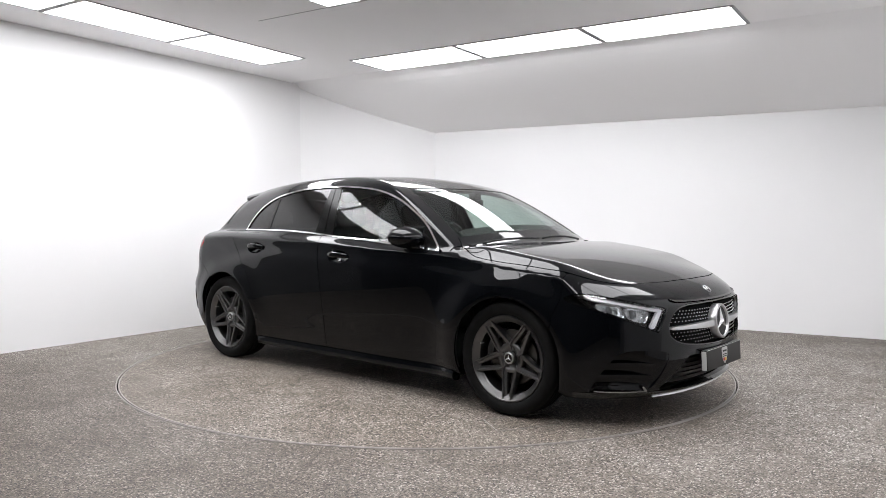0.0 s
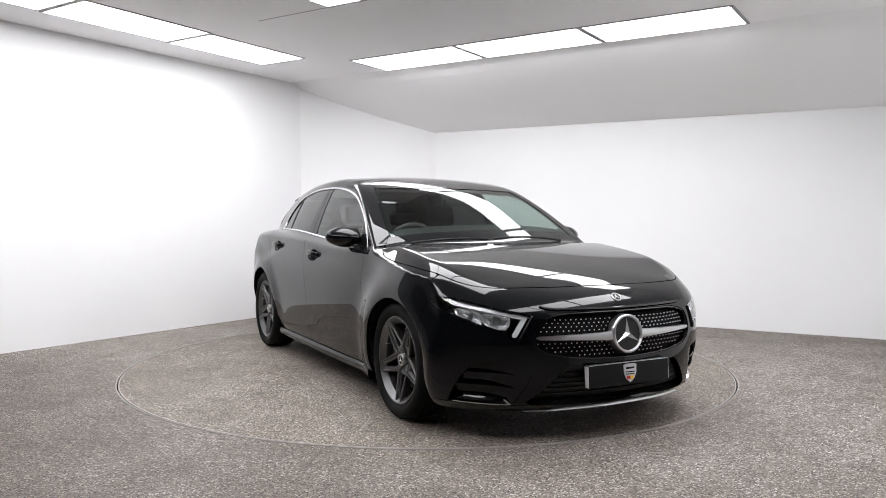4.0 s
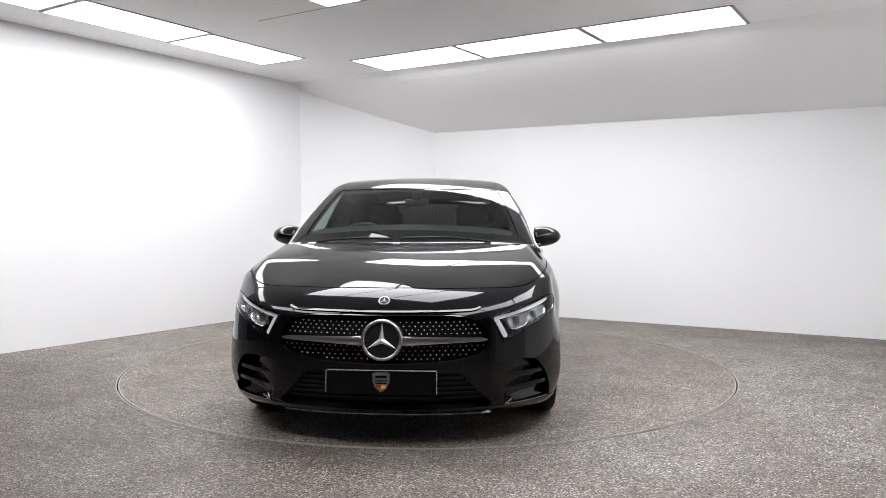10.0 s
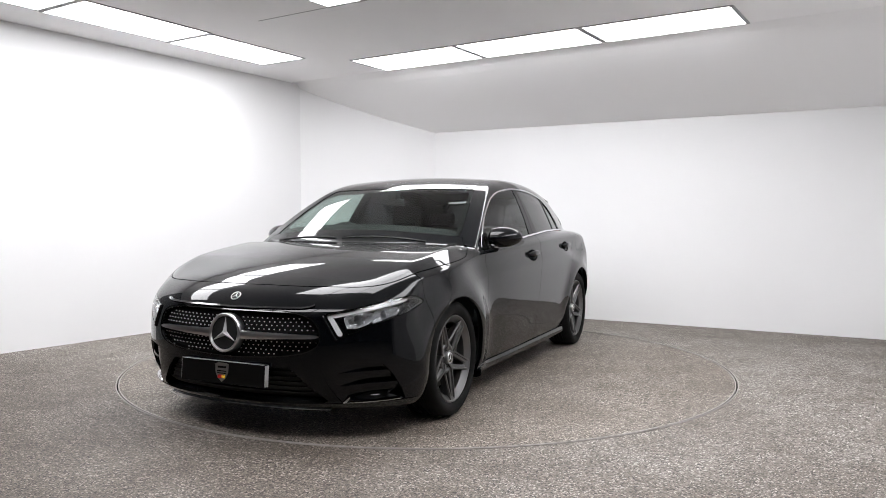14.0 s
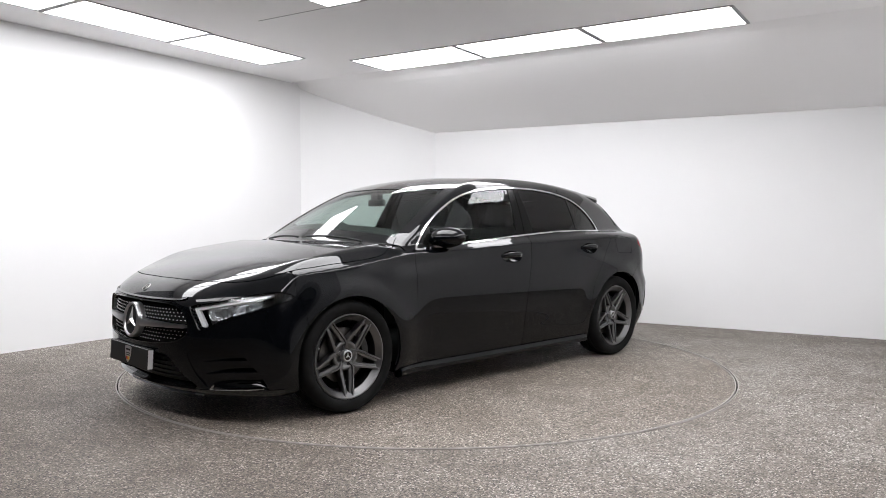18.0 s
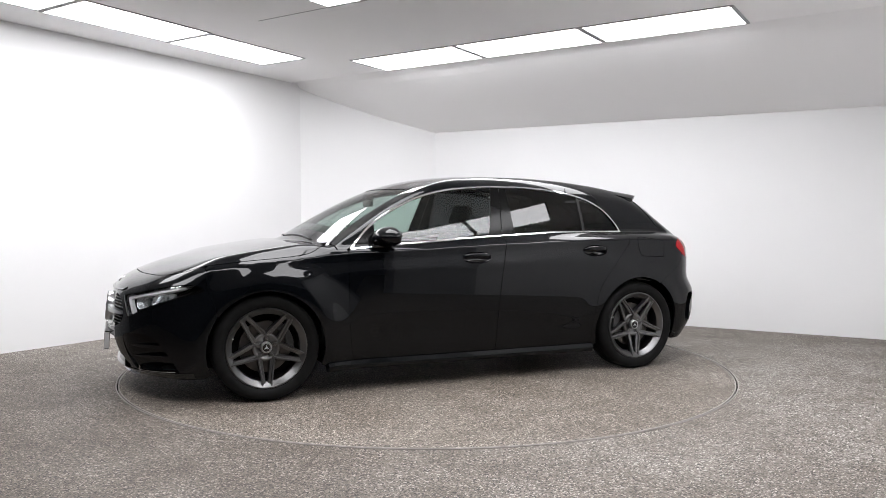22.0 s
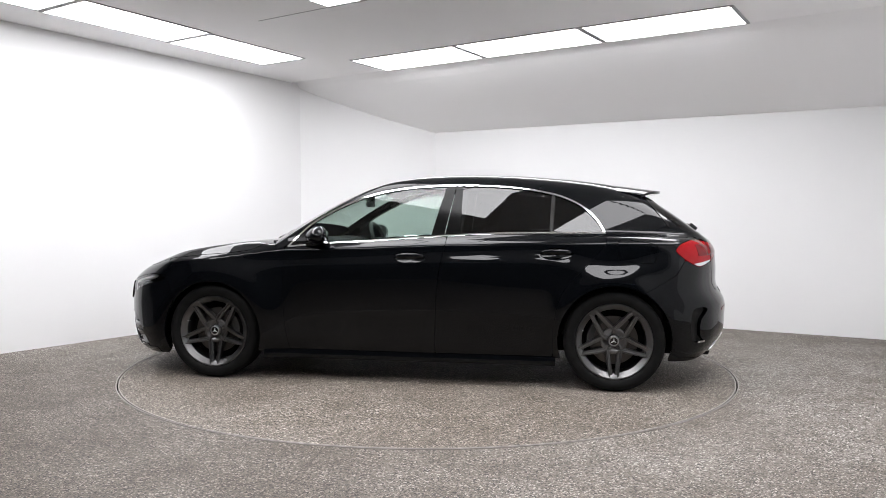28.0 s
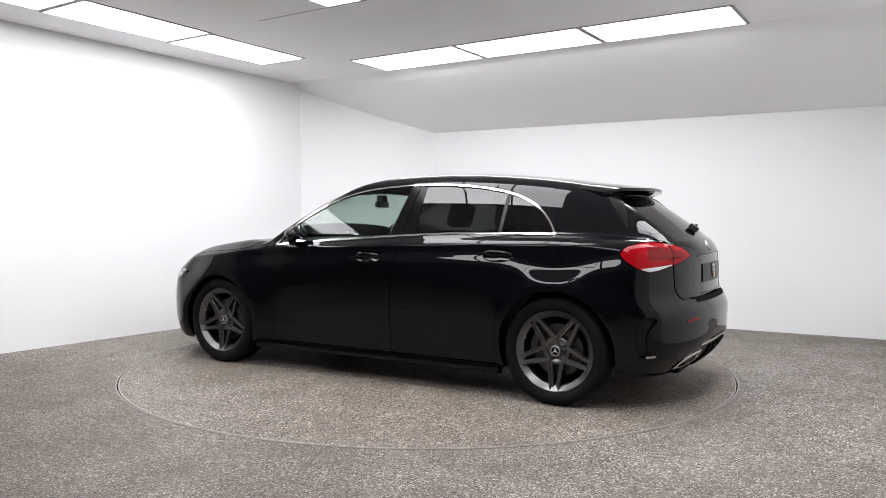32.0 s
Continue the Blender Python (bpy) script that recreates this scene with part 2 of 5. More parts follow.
for k in range(3):
    light_panel(k * 1.225, 0.0, True)
    light_panel(-0.89 + 0.03 * k, -0.31 - 1.18 * (k + 1), False, 1.18, 0.58)
    light_panel(3.98, -0.31 - LONG - k * 1.225, False)
    light_panel(k * 1.225, -4.90, True)
    light_panel(1.11 + k * 0.612, -1.555 - LONG, False)

# floor with the round pit of the turntable
TABLE_R = 2.222
bm = bmesh.new()
N = 128
ring = [bm.verts.new((TABLE_R * 1.004 * math.cos(2 * math.pi * i / N), TABLE_R * 1.004 * math.sin(2 * math.pi * i / N), 0)) for i in range(N)]
out = [bm.verts.new((14 * math.cos(2 * math.pi * i / N), 14 * math.sin(2 * math.pi * i / N), 0)) for i in range(N)]
low = [bm.verts.new((v.co.x, v.co.y, -0.06)) for v in ring]
for i in range(N):
    j = (i + 1) % N
    bm.faces.new((ring[i], out[i], out[j], ring[j]))
    bm.faces.new((low[i], ring[i], ring[j], low[j]))
bm.faces.new(low)
bmesh.ops.recalc_face_normals(bm, faces=bm.faces)
floor = tagged(part("floor", bm, FLOOR), "speckled brown-grey resin-bound gravel floor", kind="structure")
bm = bmesh.new()
revolve(bm, [(TABLE_R * 1.0045, -0.05), (TABLE_R * 1.0045, 0.004), (TABLE_R * 1.0075, 0.004), (TABLE_R * 1.0075, -0.05)], 160)
tagged(part("floor_trim_ring", bm, HATCH_STEEL), "thin worn steel ring round the turntable", kind="structure")

# a black ring just below the floor stands in for the gap's shade
bm = bmesh.new()
revolve(bm, [(TABLE_R * 0.9995, -0.012), (TABLE_R * 1.0045, -0.012)], 160)
tagged(part("floor_trim_gap", bm, GAP), "black sheet in the gap round the turntable, for its shade", kind="structure")

turntable = new("turntable")
tagged(turntable, "round turntable topped with speckled gravel, thin steel rim", "turntable")
bm = bmesh.new()
revolve(bm, [(0.001, 0.0), (TABLE_R * 0.9965, 0.0), (TABLE_R * 0.9965, -0.05), (0.001, -0.05)], 160)
part("deck", bm, TABLE_TOP, turntable)
bm = bmesh.new()
revolve(bm, [(TABLE_R * 0.9968, -0.04), (TABLE_R * 0.9968, 0.003), (TABLE_R * 1.0, 0.003), (TABLE_R * 1.0, -0.04)], 160)
part("rim", bm, HATCH_STEEL, turntable, "worn steel edge")


# ---- the car's skin as a field: negative inside. x forward, y to the car's left, z up, origin between the axles on the ground ----
def spline(pairs):
    """A smooth curve (natural cubic) through (x, value) pairs."""
    p = np.array(sorted(pairs), float)
    x, y = p[:, 0], p[:, 1]
    n, h = len(x), np.diff(x)
    A, r = np.eye(n), np.zeros(n)
    for i in range(1, n - 1):
        A[i, i - 1:i + 2] = h[i - 1], 2 * (h[i - 1] + h[i]), h[i]
        r[i] = 6 * ((y[i + 1] - y[i]) / h[i] - (y[i] - y[i - 1]) / h[i - 1])
    k = np.linalg.solve(A, r)

    def value(q):
        q = np.clip(q, x[0], x[-1])
        i = np.clip(np.searchsorted(x, q) - 1, 0, n - 2)
        a, b = x[i + 1] - q, q - x[i]
        return (k[i] * a ** 3 + k[i + 1] * b ** 3) / (6 * h[i]) + (y[i] / h[i] - k[i] * h[i] / 6) * a + (y[i + 1] / h[i] - k[i + 1] * h[i] / 6) * b
    return value


def step(a, b, q):
    s = np.clip((q - a) / (b - a), 0, 1)
    return s * s * (3 - 2 * s)


def smax(a, b, k):
    h = np.maximum(k - np.abs(a - b), 0) / k
    return np.maximum(a, b) + h * h * k / 4


def smin(a, b, k):
    return -smax(-a, -b, k)


AXLE = 1.3645
LOW_TOP = spline([(2.40, 0.42), (2.30, 0.57), (2.235, 0.655), (2.17, 0.716), (2.08, 0.762), (2.0, 0.795), (1.9, 0.829), (1.7, 0.878), (1.45, 0.922), (1.2, 0.953), (1.0, 0.968),
                  (0.8, 0.978), (0.5, 0.985), (0.0, 1.006), (-0.6, 1.035), (-1.3, 1.045), (-1.8, 1.03), (-2.05, 1.0), (-2.3, 0.95)])
ROOF_TOP = spline([(1.4, 0.76), (1.25, 0.865), (1.1, 0.967), (0.9, 1.09), (0.705, 1.198), (0.524, 1.286), (0.34, 1.353), (0.16, 1.397), (0.0, 1.420), (-0.2, 1.434),
                   (-0.45, 1.437), (-0.75, 1.428), (-1.05, 1.404), (-1.3, 1.374), (-1.5, 1.332), (-1.64, 1.272), (-1.77, 1.190), (-1.9, 1.10), (-2.03, 1.0), (-2.2, 0.865)])
PLAN = spline([(2.3, 0.76), (2.1, 0.81), (1.9, 0.835), (1.7, 0.822), (1.5, 0.831), (1.364, 0.835), (1.0, 0.861), (0.8, 0.876), (0.5, 0.887), (0.0, 0.889), (-0.5, 0.888), (-1.0, 0.887),
               (-1.364, 0.882), (-1.7, 0.868), (-2.0, 0.835), (-2.3, 0.77)])
SECTION = spline([(0.1, -0.10), (0.2, -0.060), (0.27, -0.040), (0.36, -0.030), (0.46, -0.017), (0.56, -0.006), (0.65, 0.0), (0.74, 0.003), (0.8, 0.0045), (0.87, 0.005), (0.95, 0.003), (1.08, -0.01)])
CABIN = spline([(1.4, 0.782), (1.1, 0.799), (0.85, 0.812), (0.4, 0.824), (0.0, 0.832), (-0.5, 0.827), (-1.0, 0.787), (-1.35, 0.731), (-1.7, 0.664), (-2.1, 0.575)])
NOSE = spline([(0.1, 2.12), (0.18, 2.195), (0.25, 2.232), (0.33, 2.252), (0.42, 2.258), (0.5, 2.258), (0.58, 2.252), (0.66, 2.234), (0.74, 2.170), (0.9, 1.99)])
TAIL = spline([(0.1, 1.95), (0.2, 2.05), (0.28, 2.11), (0.36, 2.155), (0.48, 2.168), (0.58, 2.160), (0.66, 2.115), (0.75, 2.105), (0.85, 2.10), (0.92, 2.085), (0.98, 2.05), (1.1, 1.93)])


CREASE = spline([(2.3, 0.69), (2.0, 0.745), (1.85, 0.776), (1.6, 0.815), (1.3, 0.850), (1.15, 0.866), (0.84, 0.890), (0.4, 0.909), (0.0, 0.927), (-0.6, 0.947), (-1.3, 0.961), (-1.8, 0.965), (-2.3, 0.96)])


def lower(x, y, z):
    yy = y * y
    wing = step(0.88, 1.15, x) * step(1.95, 1.6, x)      # where a broad facet runs up from the crease to the bonnet
    top = LOW_TOP(x + 0.06 * yy * step(0.8, 1.6, x)) - (0.065 + 0.022 * step(0.6, 1.3, x) - 0.070 * wing) * yy
    r = np.hypot(np.abs(x) - AXLE, z - 0.325)
    flare = np.where(x > 0, 0.075 * np.exp(-((r - 0.355) / 0.165) ** 2), 0.024 * np.exp(-((r - 0.355) / 0.095) ** 2) * step(0.25, 0.5, z))
    side = PLAN(x) + SECTION(z) + flare
    over = z - CREASE(x)
    ramp_up = 0.5 * (over + np.sqrt(over * over + 0.006 ** 2))
    side = side - ramp_up * (0.50 + 0.55 * wing + 0.35 * step(0.0, -1.1, x))
    side = side - 0.021 * step(-0.14 - 0.02 * step(-0.8, -1.2, x), -0.03, over + 0.085 * np.exp(-((x + 1.36) / 0.25) ** 2)) * step(1.3, 0.85, x)      # the hollow below the crease
    side = side - 0.024 * step(-0.1, -1.25, x) * step(0.62, 0.98, z) + 0.034 * step(1.55, 1.85, x) * step(0.62, 0.3, z)
    f = smax(y - side, z - top, 0.04 - 0.018 * step(0.6, 1.0, x) + 0.17 * step(1.55, 1.95, x) + 0.05 * step(-1.3, -1.9, x))
    f = smax(f, 0.15 - 0.02 * step(-1.2, -2.0, x) + 0.06 * step(-1.7, -2.1, x) - z, 0.05)
    f = smax(f, x - (NOSE(z) - 0.25 * yy - 0.36 * yy * yy), 0.07)
    return smax(f, -x - (TAIL(z) - 0.15 * yy - 0.32 * yy * yy), 0.10)


def upper(x, y, z):
    yy = y * y
    top = ROOF_TOP(x + 0.20 * yy * step(-0.1, 0.5, x) - 0.14 * yy * step(-1.2, -1.7, x)) - 0.085 * yy
    h = np.maximum(z - 0.95, -0.2)
    side = CABIN(x) - 0.36 * h - 0.30 * h * np.abs(h)
    f = smax(y - side, z - top, 0.10 - 0.078 * step(-0.2, 0.3, x))
    f = np.maximum(f, 0.90 - z)      # the cabin stands on the body
    return np.maximum(np.maximum(f, x - 1.18), -x - (TAIL(z) - 0.15 * yy - 0.32 * yy * yy))


def field(P):
    x, y, z = P[:, 0], np.abs(P[:, 1]), P[:, 2]
    return smin(lower(x, y, z), upper(x, y, z), 0.025)


def slope(P, e=1e-4):
    g = np.stack([field(P + e * np.eye(3)[i]) - field(P - e * np.eye(3)[i]) for i in range(3)], 1)
    return g / np.maximum(np.linalg.norm(g, axis=1, keepdims=True), 1e-12)


def cast(O, D, far, near=0.0):
    """Where the rays O + s D, coming in from s = far to s = near, meet the skin."""
    a, b = np.full(len(O), float(far)), np.full(len(O), float(near))
    for _ in range(23):
        m = (a + b) / 2
        out = field(O + m[:, None] * D) > 0
        a, b = np.where(out, m, a), np.where(out, b, m)
    return O + ((a + b) / 2)[:, None] * D


def side_chart(u, v):
    """(x, z) on the left flank."""
    o = np.zeros(len(u))
    return cast(np.stack([u, o, v], 1), np.stack([o, o + 1, o], 1), 1.3)


def top_chart(u, v):
    """(x, y) seen from above."""
    o = np.zeros(len(u))
    return cast(np.stack([u, v, o + 0.5], 1), np.stack([o, o, o + 1], 1), 1.2)


def nose_chart(u, v):
    """(angle in radians, z) round an upright axis in the front: 0 is straight ahead, positive to the left."""
    a, o = np.asarray(u), np.zeros(len(u))
    return cast(np.stack([o + 1.15, o, v], 1), np.stack([np.cos(a), np.sin(a), o], 1), 1.6)


def tail_chart(u, v):
    a, o = np.asarray(u), np.zeros(len(u))
    return cast(np.stack([o - 1.2, o, v], 1), np.stack([-np.cos(a), np.sin(a), o], 1), 1.5)


def on_nose(P):
    return np.stack([np.arctan2(P[:, 1], P[:, 0] - 1.15), P[:, 2]], 1)


def on_tail(P):
    return np.stack([np.arctan2(P[:, 1], -1.2 - P[:, 0]), P[:, 2]], 1)


def on_side(P):
    return P[:, [0, 2]]


def on_top(P):
    return P[:, [0, 1]]


# ---- panels cut from the skin ----
def curve(pts, n=6, closed=True):
    """A flowing line through plan points."""
    p = np.array(pts, float)
    out, m = [], len(p)
    for i in range(m if closed else m - 1):
        a, b, c, d = (p[(i + k) % m] if closed else p[min(max(i + k, 0), m - 1)] for k in (-1, 0, 1, 2))
        for s in np.arange(n) / n:
            out.append(0.5 * (2 * b + (c - a) * s + (2 * a - 5 * b + 4 * c - d) * s ** 2 + (3 * b - a - 3 * c + d) * s ** 3))
    if not closed:
        out.append(p[-1])
    return np.array(out)


def outline(pts):
    """The signed distance to an outline; negative inside."""
    p = np.array(pts, float)
    q = np.roll(p, -1, 0)

    def value(u, v):
        best, inside = np.full(u.shape, 1e9), np.zeros(u.shape, bool)
        for (ax, ay), (bx, by) in zip(p, q):
            dx, dy = bx - ax, by - ay
            s = np.clip(((u - ax) * dx + (v - ay) * dy) / (dx * dx + dy * dy + 1e-18), 0, 1)
            best = np.minimum(best, (u - ax - s * dx) ** 2 + (v - ay - s * dy) ** 2)
            if by != ay:
                inside ^= ((ay > v) != (by > v)) & (u < dx * (v - ay) / dy + ax)
        return np.where(inside, -1, 1) * np.sqrt(best)
    return value


def disc_at(u0, v0, r):
    return lambda u, v: np.hypot(u - u0, v - v0) - r


def grow(f, d):
    return lambda u, v: f(u, v) - d


def both(*fs):
    return lambda u, v: np.max([f(u, v) for f in fs], 0)


def less(f, *gs):
    return lambda u, v: np.max([f(u, v)] + [-g(u, v) for g in gs], 0)


def cells(span, size, inside):
    """Clips a grid over span = (u0, v0, u1, v1) to where inside(u, v) < 0. Gives points and faces."""
    su, sv = size if isinstance(size, tuple) else (size, size)
    nu, nv = max(2, int(round((span[2] - span[0]) / su))), max(2, int(round((span[3] - span[1]) / sv)))
    us, vs = np.linspace(span[0], span[2], nu + 1), np.linspace(span[1], span[3], nv + 1)
    U, V = np.meshgrid(us, vs, indexing="ij")
    S = inside(U, V)
    S = np.where(np.abs(S) < 1e-6, 1e-6, S)
    pts, faces, seen = [], [], {}

    def corner(i, j):
        k = (i, j)
        if k not in seen:
            seen[k] = len(pts)
            pts.append((U[i, j], V[i, j]))
        return seen[k]

    def cut(a, b):
        k = (min(a, b), max(a, b))
        if k not in seen:
            s = S[k[0]] / (S[k[0]] - S[k[1]])
            seen[k] = len(pts)
            pts.append((U[k[0]] + s * (U[k[1]] - U[k[0]]), V[k[0]] + s * (V[k[1]] - V[k[0]])))
        return seen[k]
    neg = S < 0
    count = neg[:-1, :-1].astype(int) + neg[1:, :-1] + neg[1:, 1:] + neg[:-1, 1:]
    for i, j in zip(*np.nonzero(count)):
        ring = [(i, j), (i + 1, j), (i + 1, j + 1), (i, j + 1)]
        if count[i, j] == 4:
            faces.append([corner(*k) for k in ring])
            continue
        f = []
        for a, b in zip(ring, ring[1:] + ring[:1]):
            if neg[a]:
                f.append(corner(*a))
            if neg[a] != neg[b]:
                f.append(cut(a, b))
        if len(f) > 2:
            faces.append(f)
    return np.array(pts), faces


def skin(name, chart, span, size, inside, mat, parent, lift=0.0, depth=0.012, mirror=False, label="", dish=None):
    """One panel: the part of the skin whose chart lies inside an outline, lifted off it, with edges turned in by depth."""
    uvs, faces = cells(span, size, inside)
    P = chart(uvs[:, 0], uvs[:, 1])
    N = slope(P)
    if dish:
        lift = lift + dish(uvs[:, 0], uvs[:, 1])
        P = P + N * np.asarray(lift)[:, None]
    else:
        P = P + N * lift
    f0 = faces[0]
    if np.dot(np.cross(P[f0[1]] - P[f0[0]], P[f0[2]] - P[f0[0]]), N[f0[0]]) < 0:
        faces = [f[::-1] for f in faces]
    edges = {}
    for f in faces:
        for a, b in zip(f, f[1:] + f[:1]):
            edges[(a, b)] = edges.get((a, b), 0) + 1
    rim = [e for e in edges if (e[1], e[0]) not in edges]
    co, no = list(P), list(N)
    if depth:
        tops, lows = {}, {}
        side = {}
        for a, b in rim:
            d = np.cross(P[b] - P[a], N[a])
            d = d / max(np.linalg.norm(d), 1e-9)
            for k in (a, b):
                side[k] = side.get(k, 0) + d
        for k, d in side.items():
            d = d / max(np.linalg.norm(d), 1e-9)
            tops[k] = len(co)
            co.append(P[k]), no.append(d)
            lows[k] = len(co)
            co.append(P[k] - depth * N[k]), no.append(d)
        faces = faces + [[tops[b], tops[a], lows[a], lows[b]] for a, b in rim]
    co, no = np.array(co), np.array(no)
    if mirror:
        co, no = co * [1, -1, 1], no * [1, -1, 1]
        faces = [f[::-1] for f in faces]
    me = bpy.data.meshes.new(name)
    me.from_pydata(co.tolist(), [], faces)
    me.shade_smooth()
    if dish is None:
        me.normals_split_custom_set_from_vertices([tuple(n) for n in no])
    me.materials.append(mat)
    ob = new(name, me)
    ob.parent = parent
    return tagged(ob, label) if label else ob


def line_on(chart, to, pts):
    """Carries chart points over to another chart, by way of the skin."""
    p = np.array(pts, float)
    return to(chart(p[:, 0], p[:, 1]))


GAPW = 0.002
car = new("hatchback_car")
tagged(car, "glossy black five-door hatchback car with chrome window trim, on the turntable", "car")

# outlines on the flank, (x, z)
DLO_TOP = [(0.842, 0.914), (0.782, 0.983), (0.679, 1.080), (0.531, 1.170), (0.341, 1.257), (0.146, 1.309), (-0.05, 1.333), (-0.246, 1.345), (-0.442, 1.345),
           (-0.636, 1.337), (-0.829, 1.314), (-1.021, 1.271), (-1.171, 1.198), (-1.263, 1.107), (-1.316, 1.016)]
BELT = [(-1.316, 1.014), (-1.015, 1.017), (-0.642, 1.012), (-0.267, 0.993), (0.111, 0.967), (0.496, 0.939), (0.842, 0.912)]
TOP_C, BELT_C = curve(DLO_TOP, 5, False), curve(BELT, 5, False)
DLO = outline(np.vstack([TOP_C, BELT_C[1:-1]]))
DOOR_FRONT = [(0.85, 0.915), (0.855, 0.80), (0.855, 0.60), (0.85, 0.45), (0.835, 0.30), (0.815, 0.205)]
DOOR_MID = [(-0.268, 0.994), (-0.262, 0.94), (-0.228, 0.78), (-0.208, 0.60), (-0.200, 0.467), (-0.193, 0.205)]
DOOR_REAR = [(-1.316, 1.014), (-1.304, 0.943), (-1.227, 0.851), (-1.084, 0.703), (-1.013, 0.592), (-0.978, 0.42), (-0.972, 0.333), (-0.975, 0.205)]
FRONT_C, MID_C, REAR_C = (curve(p, 5, False) for p in (DOOR_FRONT, DOOR_MID, DOOR_REAR))
FRONT_ARCH, REAR_ARCH = disc_at(AXLE, 0.322, 0.352), disc_at(-AXLE, 0.326, 0.362)


def belt_part(x0, x1):
    return BELT_C[(BELT_C[:, 0] > x0) & (BELT_C[:, 0] < x1)]


front_door_line = outline(np.vstack([FRONT_C, MID_C[::-1], belt_part(-0.268, 0.84)]))
rear_door_line = outline(np.vstack([MID_C, REAR_C[::-1], belt_part(-1.315, -0.268)]))

# bonnet edge, (x, y) from above, and the wing that lies under it
BONNET_EDGE = curve([(0.86, 0.70), (0.925, 0.735), (0.99, 0.785), (1.07, 0.822), (1.16, 0.838), (1.30, 0.844), (1.48, 0.834), (1.64, 0.812), (1.76, 0.776), (1.85, 0.728), (1.93, 0.655), (1.99, 0.54), (2.048, 0.30), (2.070, 0.0)], 5, False)
bonnet_line = outline(np.vstack([BONNET_EDGE, BONNET_EDGE[-2::-1] * [1, -1]]))


# ---- body panels ----
def mirrored(pts):
    p = np.array(pts, float)
    return np.vstack([p, p[::-1] * [-1, 1]])


def half_on_side(chart, pts):
    return line_on(chart, on_side, pts)


# front: outlines in (angle, z) round the nose
HEADLAMP = curve([(0.484, 0.643), (0.585, 0.664), (0.70, 0.690), (0.82, 0.713), (0.90, 0.719), (0.955, 0.705), (0.980, 0.683), (0.90, 0.652), (0.777, 0.614), (0.677, 0.576), (0.595, 0.540), (0.546, 0.522), (0.524, 0.538), (0.502, 0.588)], 4)
GRILLE = mirrored(curve([(0.0, 0.656), (0.2, 0.656), (0.335, 0.652), (0.415, 0.630), (0.456, 0.584), (0.470, 0.529), (0.450, 0.480), (0.372, 0.443), (0.206, 0.422), (0.0, 0.414)], 4, False)[:-1])
MOUTH = mirrored([(0.0, 0.385), (0.33, 0.378), (0.365, 0.345), (0.43, 0.275), (0.50, 0.212), (0.47, 0.194), (0.0, 0.190)])
CORNER_INTAKE = curve([(0.47, 0.402), (0.58, 0.424), (0.70, 0.418), (0.765, 0.365), (0.815, 0.290), (0.852, 0.212), (0.835, 0.186), (0.69, 0.186), (0.58, 0.190), (0.525, 0.25), (0.485, 0.33)], 4)
bonnet_front = BONNET_EDGE[BONNET_EDGE[:, 0] > 1.70]
NOSE_TOP = line_on(top_chart, on_nose, bonnet_front)
arc = [(AXLE + 0.354 * math.cos(a), 0.322 + 0.354 * math.sin(a)) for a in np.linspace(0.60, -0.42, 12)]
NOSE_SIDE = line_on(side_chart, on_nose, [(1.705 + 0.006 * k / 8, 0.797 - 0.082 * k / 8) for k in range(9)] + [(1.704, 0.69), (1.70, 0.665), (1.67, 0.60)] + arc)
nose_half = np.vstack([NOSE_TOP[::-1], NOSE_SIDE, [(0.96, 0.152), (0.6, 0.150), (0.0, 0.150)]])
nose_line = outline(np.vstack([nose_half[1:-1], [nose_half[-1]], nose_half[-2:0:-1] * [-1, 1], [nose_half[0]]]))
headlamp, grille_f, mouth_f, intake_f = outline(HEADLAMP), outline(GRILLE), outline(MOUTH), outline(CORNER_INTAKE)
headlamp_r, intake_r = outline(HEADLAMP * [-1, 1]), outline(CORNER_INTAKE * [-1, 1])

bumper = skin("front_bumper", nose_chart, (-1.08, 0.15, 1.08, 0.835), (0.0105, 0.0105), less(grow(nose_line, -GAPW), headlamp, headlamp_r, grille_f, mouth_f, intake_f, intake_r), PAINT, car, depth=0.05)
bonnet = skin("bonnet", top_chart, (0.78, -0.85, 2.08, 0.85), (0.016, 0.02), both(grow(bonnet_line, -GAPW), lambda u, v: 0.985 - 0.20 * v * v - u), PAINT, car)

# flank: wings, doors, quarters, sills
wing_top = line_on(top_chart, on_side, BONNET_EDGE)
nose_on_side = half_on_side(nose_chart, np.vstack([[(0.05, 0.6)], nose_half[1:-1], [(0.05, 0.15)]]))
bonnet_on_side = outline(np.vstack([wing_top, [(2.2, 0.9), (2.2, 1.2), (0.8, 1.2)]]))
lamp_on_side = outline(half_on_side(nose_chart, HEADLAMP))
bumper_on_side = outline(nose_on_side)
wing_f = less(lambda u, v: np.maximum(0.20 - v, np.maximum(u - 2.0, 0.66 - u)), front_door_line, grow(FRONT_ARCH, 0.0), grow(bonnet_on_side, GAPW), bumper_on_side, lamp_on_side, DLO,
              outline(np.vstack([FRONT_C, [(0.6, 0.1), (0.6, 0.95)]])), lambda u, v: np.where(u < 0.93, 0.912 - v, 9.0))

